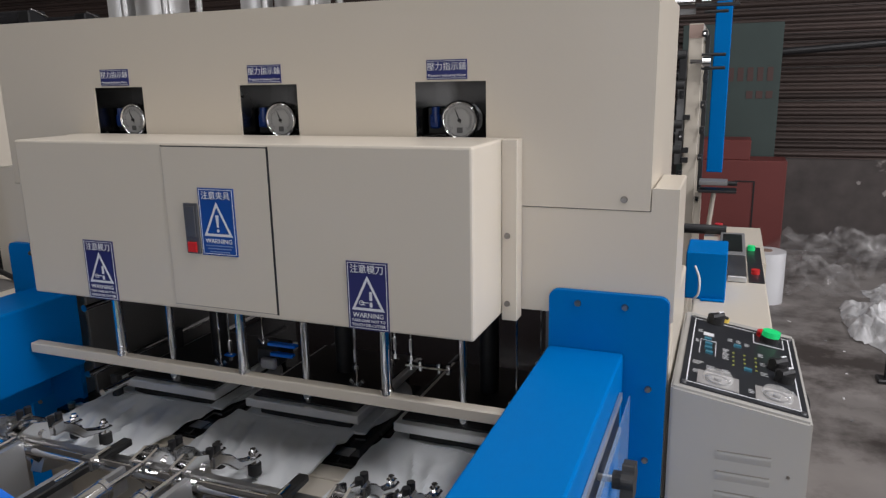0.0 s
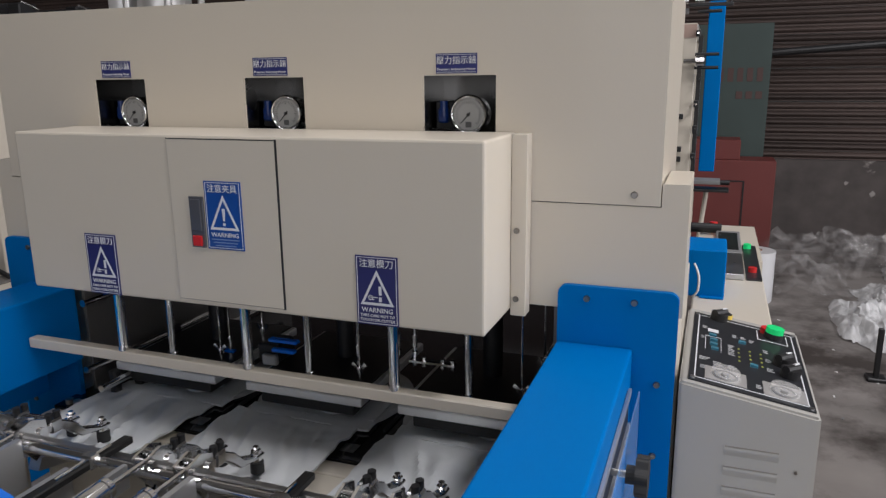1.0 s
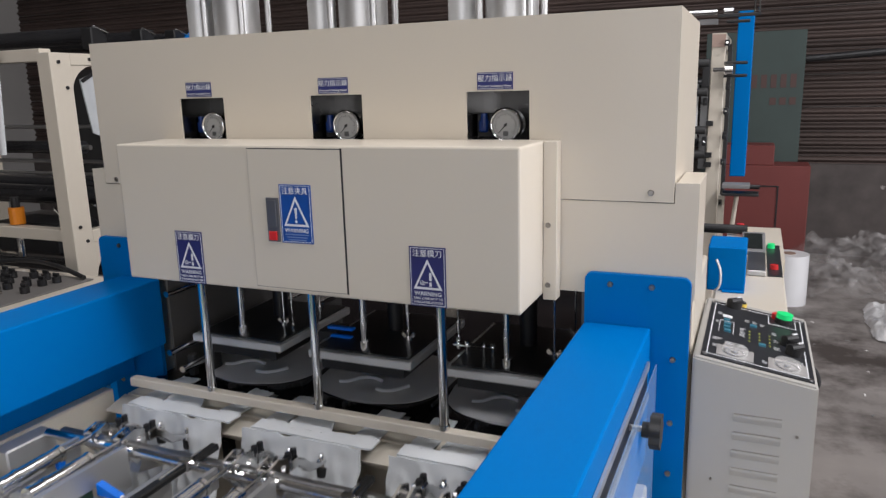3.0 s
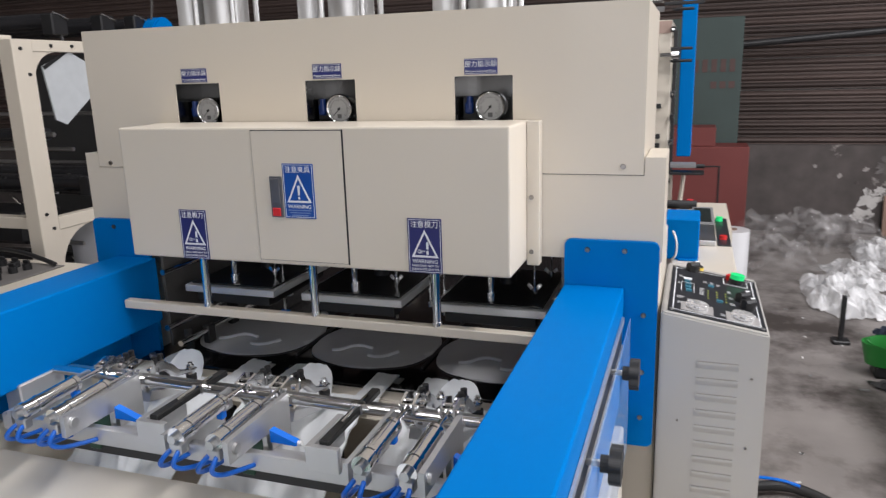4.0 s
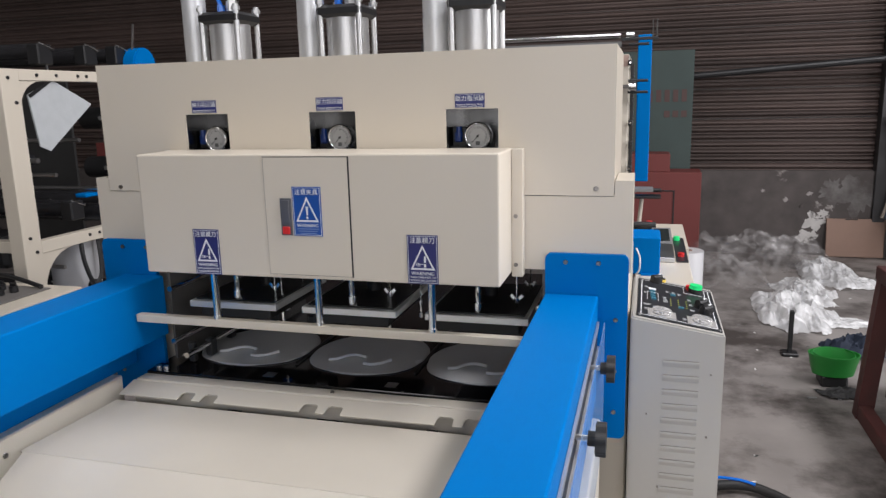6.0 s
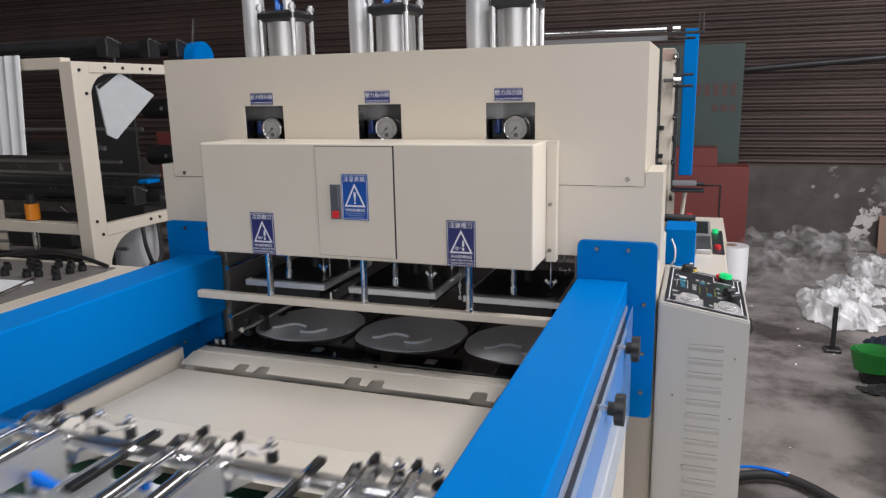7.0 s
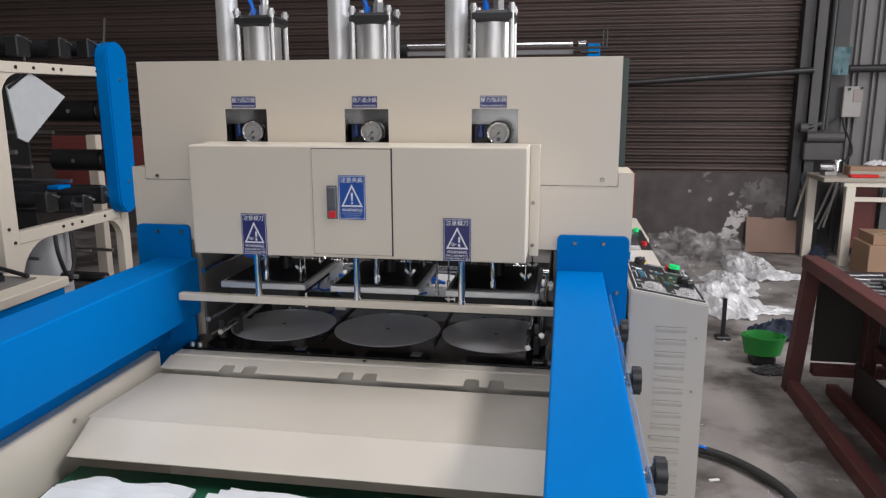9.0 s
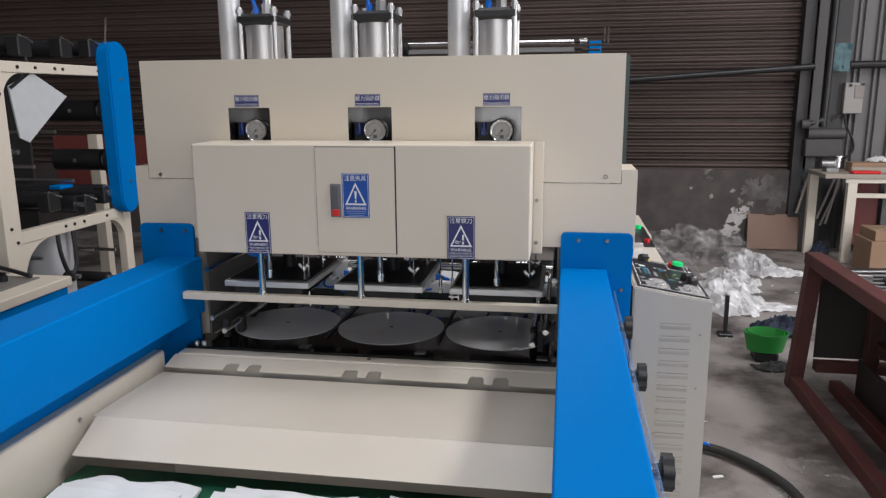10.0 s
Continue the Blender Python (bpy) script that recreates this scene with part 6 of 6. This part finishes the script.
# rollers
for y, z, r, x1 in ((3.05, 1.80, 0.04, -2.84), (2.72, 1.78, 0.045, -2.88), (2.45, 1.79, 0.04, -2.88), (2.5, 1.02, 0.045, -2.88), (2.75, 0.965, 0.05, -2.88), (2.95, 1.0, 0.05, -2.86),
                    (2.6, 0.60, 0.03, -2.85), (2.9, 0.52, 0.03, -2.85), (2.3, 1.28, 0.03, -2.88)):
    ro = part("roller", rod(B(), (-4.59, y, z), (x1, y, z), r, 24), GREYROLL, rm, "black film roller", smooth=True)
    part("shaft_end", rod(B(), (x1, y, z), (x1 + 0.04, y, z), r * 0.4, 12), STEEL, ro)
for y, z in ((3.05, 1.46), (3.05, 1.18)):
    mo = part("motor", rod(B(), (-3.20, y, z), (-2.90, y, z), 0.062, 24), BLACK, rm, "black geared motor", smooth=True)
    part("motor_neck", rod(B(), (-2.90, y, z), (-2.86, y, z), 0.04, 18), GREY, mo, smooth=True)
    part("motor_plate", rod(B(), (-3.05, y - 0.062, z), (-3.05, y - 0.064, z), 0.012, 8), STEEL, mo)
    part("bearing", rod(B(), (-2.86, y, z), (-2.838, y, z), 0.09, 20), BLACK, rm)
for y, z in ((2.42, 1.20), (2.6, 1.36), (2.4, 0.74), (2.8, 0.70), (3.0, 0.66), (2.7, 1.1)):
    part("tie_rod", rod(B(), (-4.59, y, z), (-2.86, y, z), 0.010, 10), STEEL, rm, smooth=True)
for y, z in ((2.42, 1.78), (2.72, 1.79), (2.95, 1.80), (2.5, 1.02), (2.78, 0.97), (2.95, 1.0)):
    bl = part("bearing_block", box(B(), -2.90, -2.83, y - 0.045, y + 0.045, z - 0.055, z + 0.04, 0.006), BLACK, rm, "black bearing block")
    part("clamp_lever", rod(B(), (-2.845, y - 0.02, z + 0.045), (-2.82, y + 0.04, z + 0.015), 0.006, 8), CHROME, bl)
part("lever", rod(B(), (-2.80, 3.0, 1.80), (-2.79, 3.02, 1.96), 0.007, 8), CHROME, rm, "upright steel lever")
part("blue_clip", box(B(), -2.95, -2.88, 2.62, 2.72, 1.06, 1.08, 0.004), BLUE, rm)
part("red_panel", box(B(), -3.75, -3.05, 3.74, 3.76, 0.86, 1.28, 0.003), REDCAB, rm, "dull red sheet panel")
for u, v in ((-3.2, 1.0), (-3.45, 0.93), (-3.05, 1.06), (-3.3, 0.70), (-3.1, 0.62)):
    part("bright_lever", rod(B(), (u, 2.55, v), (u + 0.09, 2.52, v - 0.035), 0.007, 8), CHROME, rm)
# near-black sheet added for the gloom behind the rollers
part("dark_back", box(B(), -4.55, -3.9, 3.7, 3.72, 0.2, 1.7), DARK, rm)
sp = part("spring_post", rod(B(), (-3.267, 2.2, 0.76), (-3.267, 2.2, 0.915), 0.018, 14), CHROME, rm)
part("spring", rod(B(), (-3.267, 2.2, 0.92), (-3.267, 2.2, 1.0), 0.035, 16), ORANGE, rm, "orange coil spring")
part("spring_cap", rod(B(), (-3.267, 2.2, 1.0), (-3.267, 2.2, 1.05), 0.02, 12), BLACK, rm)
part("black_unit", box(B(), -3.6, -3.12, 2.3, 2.55, 0.74, 0.90, 0.02), BLACK, rm)
part("hung_hose", pipe(B(), [(-2.84, 2.50, 0.86), (-2.83, 2.50, 0.74), (-2.82, 2.54, 0.62), (-2.82, 2.60, 0.68), (-2.84, 2.62, 0.86)], 0.011), BLACK, rm)
part("white_bin", rod(B(), (-3.0, 2.62, 0.45), (-3.0, 2.62, 0.84), 0.12, 20), mat("bin_white", (0.45, 0.45, 0.46), 0.5), rm, smooth=True)
rm.location.x += 0.03
# hung cloths
XF -= 0.005
bm = prism(B(), [(2.486, 1.668), (2.726, 1.553), (2.42, 1.335), (2.36, 1.36), (2.324, 1.60)], "x", XF + 0.034, XF + 0.042)
cl = thing("hung_cloth", (XF + 0.04, 2.5, 1.5), "grey-white felt cloth hung from the top rail", "cloth")
part("cloth", bm, mat("felt", (0.46, 0.48, 0.49), 0.9, var=0.1, scale=20, bump=0.3), cl)
part("tie", rod(B(), (XF + 0.038, 2.47, 1.66), (XF + 0.038, 2.46, 1.76), 0.008, 8), BLACK, cl)
part("dark_hem", prism(B(), [(2.324, 1.60), (2.47, 1.672), (2.486, 1.668), (2.335, 1.585)], "x", XF + 0.0425, XF + 0.0445), BLACK, cl)
cl.location.y -= 0.03
cl.location.z -= 0.015
cl = thing("white_cloth", (-3.3, 2.12, 1.5), "ribbed white cloth hung over the cross rail", "cloth")
bm = B()
n = 40
rows = [[bm.verts.new((-3.56 + 0.44 * i / n + 0.03 * (1 - z / 5) * (i / n), 2.115 + 0.008 * math.sin(i * 1.1) - 0.002 * z, 1.735 - 0.095 * z)) for i in range(n + 1)] for z in range(6)]
for a, b in zip(rows, rows[1:]):
    for i in range(n):
        bm.faces.new((a[i], a[i + 1], b[i + 1], b[i]))
r = bmesh.ops.extrude_face_region(bm, geom=bm.faces[:])
for v in [g for g in r["geom"] if isinstance(g, bmesh.types.BMVert)]:
    v.co.y += 0.006
bmesh.ops.recalc_face_normals(bm, faces=bm.faces[:])
part("cloth", bm, FABRIC, cl, smooth=True)

# ---------------------------------------------------------------- control desk at the west
desk = thing("control_desk", (-2.9, 1.6, 0), "cream and blue control desk with dark knob panel", "control desk")
part("body", box(B(), -3.4, -2.40, 0.6, 2.0, 0.0, 0.715, 0.004), BLUE, desk, "blue desk body")
part("top", box(B(), -3.42, -2.39, 0.58, 2.02, 0.716, 0.758, 0.004), CREAM, desk, "cream desk top")
pan = part("knob_panel", box(B(), -3.38, -2.50, 0.62, 1.96, 0.7585, 0.764, 0.002), mat("desk_panel", (0.16, 0.15, 0.14), 0.5), desk, "grey knob panel")
for k in range(14):
    x, y = -2.60 - 0.085 * (k % 5) - 0.02 * math.sin(k * 3), 1.88 - 0.085 * (k // 5) - 0.015 * math.cos(k * 2)
    kb = part("knob", rod(B(), (x, y, 0.764), (x, y, 0.79), 0.018, 12), BLACK, pan, "black knob")
    part("grip", box(B(), x - 0.016, x + 0.016, y - 0.005, y + 0.005, 0.79, 0.804, 0.002), BLACK, kb)
part("desk_cable", pipe(B(), [(-3.3, 1.90, 0.775), (-3.0, 2.0, 0.80), (-2.75, 1.98, 0.80), (-2.52, 1.93, 0.775)], 0.010), BLACK, desk)
single("folded_paper", sheet(B(), -2.86, -2.62, 1.40, 1.62, 0.766, 0.006, 10, 10, 0.006, 12, 2.2), FABRIC, "white folded sheet lying on the desk", "paper")
single("steel_tool", rod(B(), (-2.58, 1.42, 0.772), (-2.66, 1.66, 0.772), 0.008, 8), CHROME, "bright steel tool lying on the desk", "tool")


# ---------------------------------------------------------------- what moves
def slide(ob, rows):
    """Rows of seconds, shift in y, shift in z and turn about x, from where the thing was built."""
    base = ob.location.copy()
    walk(ob, [(t, pose(base.x, base.y + dy, base.z + dz, rx)) for t, dy, dz, rx in rows])


def motions():
    for needle in needles:   # the pressure falls away as the heads rise
        b = needle.location.copy()
        walk(needle, [(t, pose(b.x, b.y, b.z, 0, turn, 0)) for t, turn in ((0, 116), (0.25, 112), (0.32, 62), (0.4, 20), (0.55, 0), (10, 0))])
    # pressing bar: up, down on the sheets, up again
    slide(presser, [(0, 0, 0, 0), (1.45, 0, 0, 0), (1.6, 0, -0.05, 0), (1.75, 0, -0.128, 0), (2.7, 0, -0.131, 0), (3.6, 0, -0.128, 0), (3.8, 0, -0.045, 0), (3.95, 0, 0, 0), (10, 0, 0, 0)])
    for head in heads:
        slide(head, [(0, 0, -0.128, 0), (0.6, 0, -0.122, 0), (0.9, 0, -0.102, 0), (1.5, 0, -0.098, 0), (1.9, 0, -0.088, 0), (2.7, 0, -0.088, 0), (3.4, 0, -0.02, 0), (3.8, 0, 0, 0), (10, 0, 0, 0)])
    slide(flap, [(0, 0, 0, -72), (4.7, 0, 0, -72), (5.0, 0, 0, -42), (5.2, 0, 0, -20), (5.5, 0, 0, 0), (10, 0, 0, 0)])
    # gripper carriage: draws the sheets out, comes back for them, draws them onto the belt, runs in again
    slide(carriage, [(t, y - CAR, dz, 0) for t, y, dz in (
        (0, 0.568, 0), (0.9, 0.568, 0), (1.0, 0.562, 0), (1.1, 0.54, 0), (1.2, 0.488, 0), (1.3, 0.445, 0), (1.4, 0.393, 0), (1.5, 0.357, 0), (1.8, 0.358, 0), (1.95, 0.46, -0.13), (2.1, 0.60, -0.145),
        (2.3, 0.585, -0.145), (2.5, 0.60, -0.145), (2.7, 0.57, -0.12), (3.2, 0.55, -0.05), (3.6, 0.565, 0), (4.0, 0.555, 0), (4.5, 0.41, 0), (5.0, 0.26, 0), (5.2, 0.19, 0), (5.6, 0.0, 0), (6.0, -0.15, 0),
        (6.5, -0.18, 0), (6.8, -0.03, 0), (7.0, 0.10, 0), (7.2, 0.23, 0), (7.5, 0.44, 0), (7.8, 0.69, 0), (8.0, 0.865, 0), (8.2, 0.985, 0), (8.5, 1.12, 0), (8.75, 1.32, 0), (9.1, 1.55, 0), (10, 1.55, 0))])
    for sc in scraps:   # swept inwards by the carriage
        slide(sc, [(0, 0, 0, 0), (8.0, 0, 0, 0), (8.2, 0.03, 0, 0), (8.5, 0.12, 0, 0), (8.75, 0.38, 0, 0), (9.1, 0.62, 0, 0), (10, 0.62, 0, 0)])
    # bags: drawn out over the table, drooping over its edge, then drawn off onto the belt
    for bag, front, tufts, handles in bags:
        slide(bag, [(0, 0, 0, 0), (0.95, 0, 0, 0), (1.1, -0.025, 0, 0), (1.2, -0.08, 0, 0), (1.3, -0.122, 0, 0), (1.4, -0.175, 0, 0), (1.5, -0.210, 0, 0), (2.0, -0.212, 0, 0), (4.0, -0.212, 0, 0),
                    (4.5, -0.345, 0, 0), (5.0, -0.495, 0, 0), (5.2, -0.565, 0.0, 0), (5.6, -0.76, -0.01, 0), (6.0, -0.93, -0.075, 0), (6.3, -0.97, -0.078, 0), (10, -0.97, -0.078, 0)])
        slide(front, [(0, 0, 0, 0), (1.95, 0, 0, 0), (2.1, 0, 0, 12), (2.3, 0, 0, 45), (2.5, 0, 0, 72), (2.7, 0, 0, 80), (3.4, 0, 0, 70), (4.0, 0, 0, 30), (4.6, 0, 0, 16), (5.2, 0, 0, 14), (5.6, 0, 0, 10), (6.0, 0, 0, 2), (10, 0, 0, 2)])
        for tuft in tufts:
            slide(tuft, [(0, 0, 0, 0), (2.7, 0, 0, 0), (3.4, 0, 0, 26), (4.6, 0, 0, 40), (5.0, 0, 0, 15), (6.0, 0, 0, 0), (10, 0, 0, 0)])
        for handle in handles:   # they slip off the table edge and hang
            slide(handle, [(0, 0, 0, 0), (4.6, 0, 0, 0), (4.8, 0, 0, -18), (5.0, 0, 0, -55), (5.3, 0, 0, -62), (5.7, 0, 0, -30), (6.0, 0, 0, 0), (10, 0, 0, 0)])


motions()
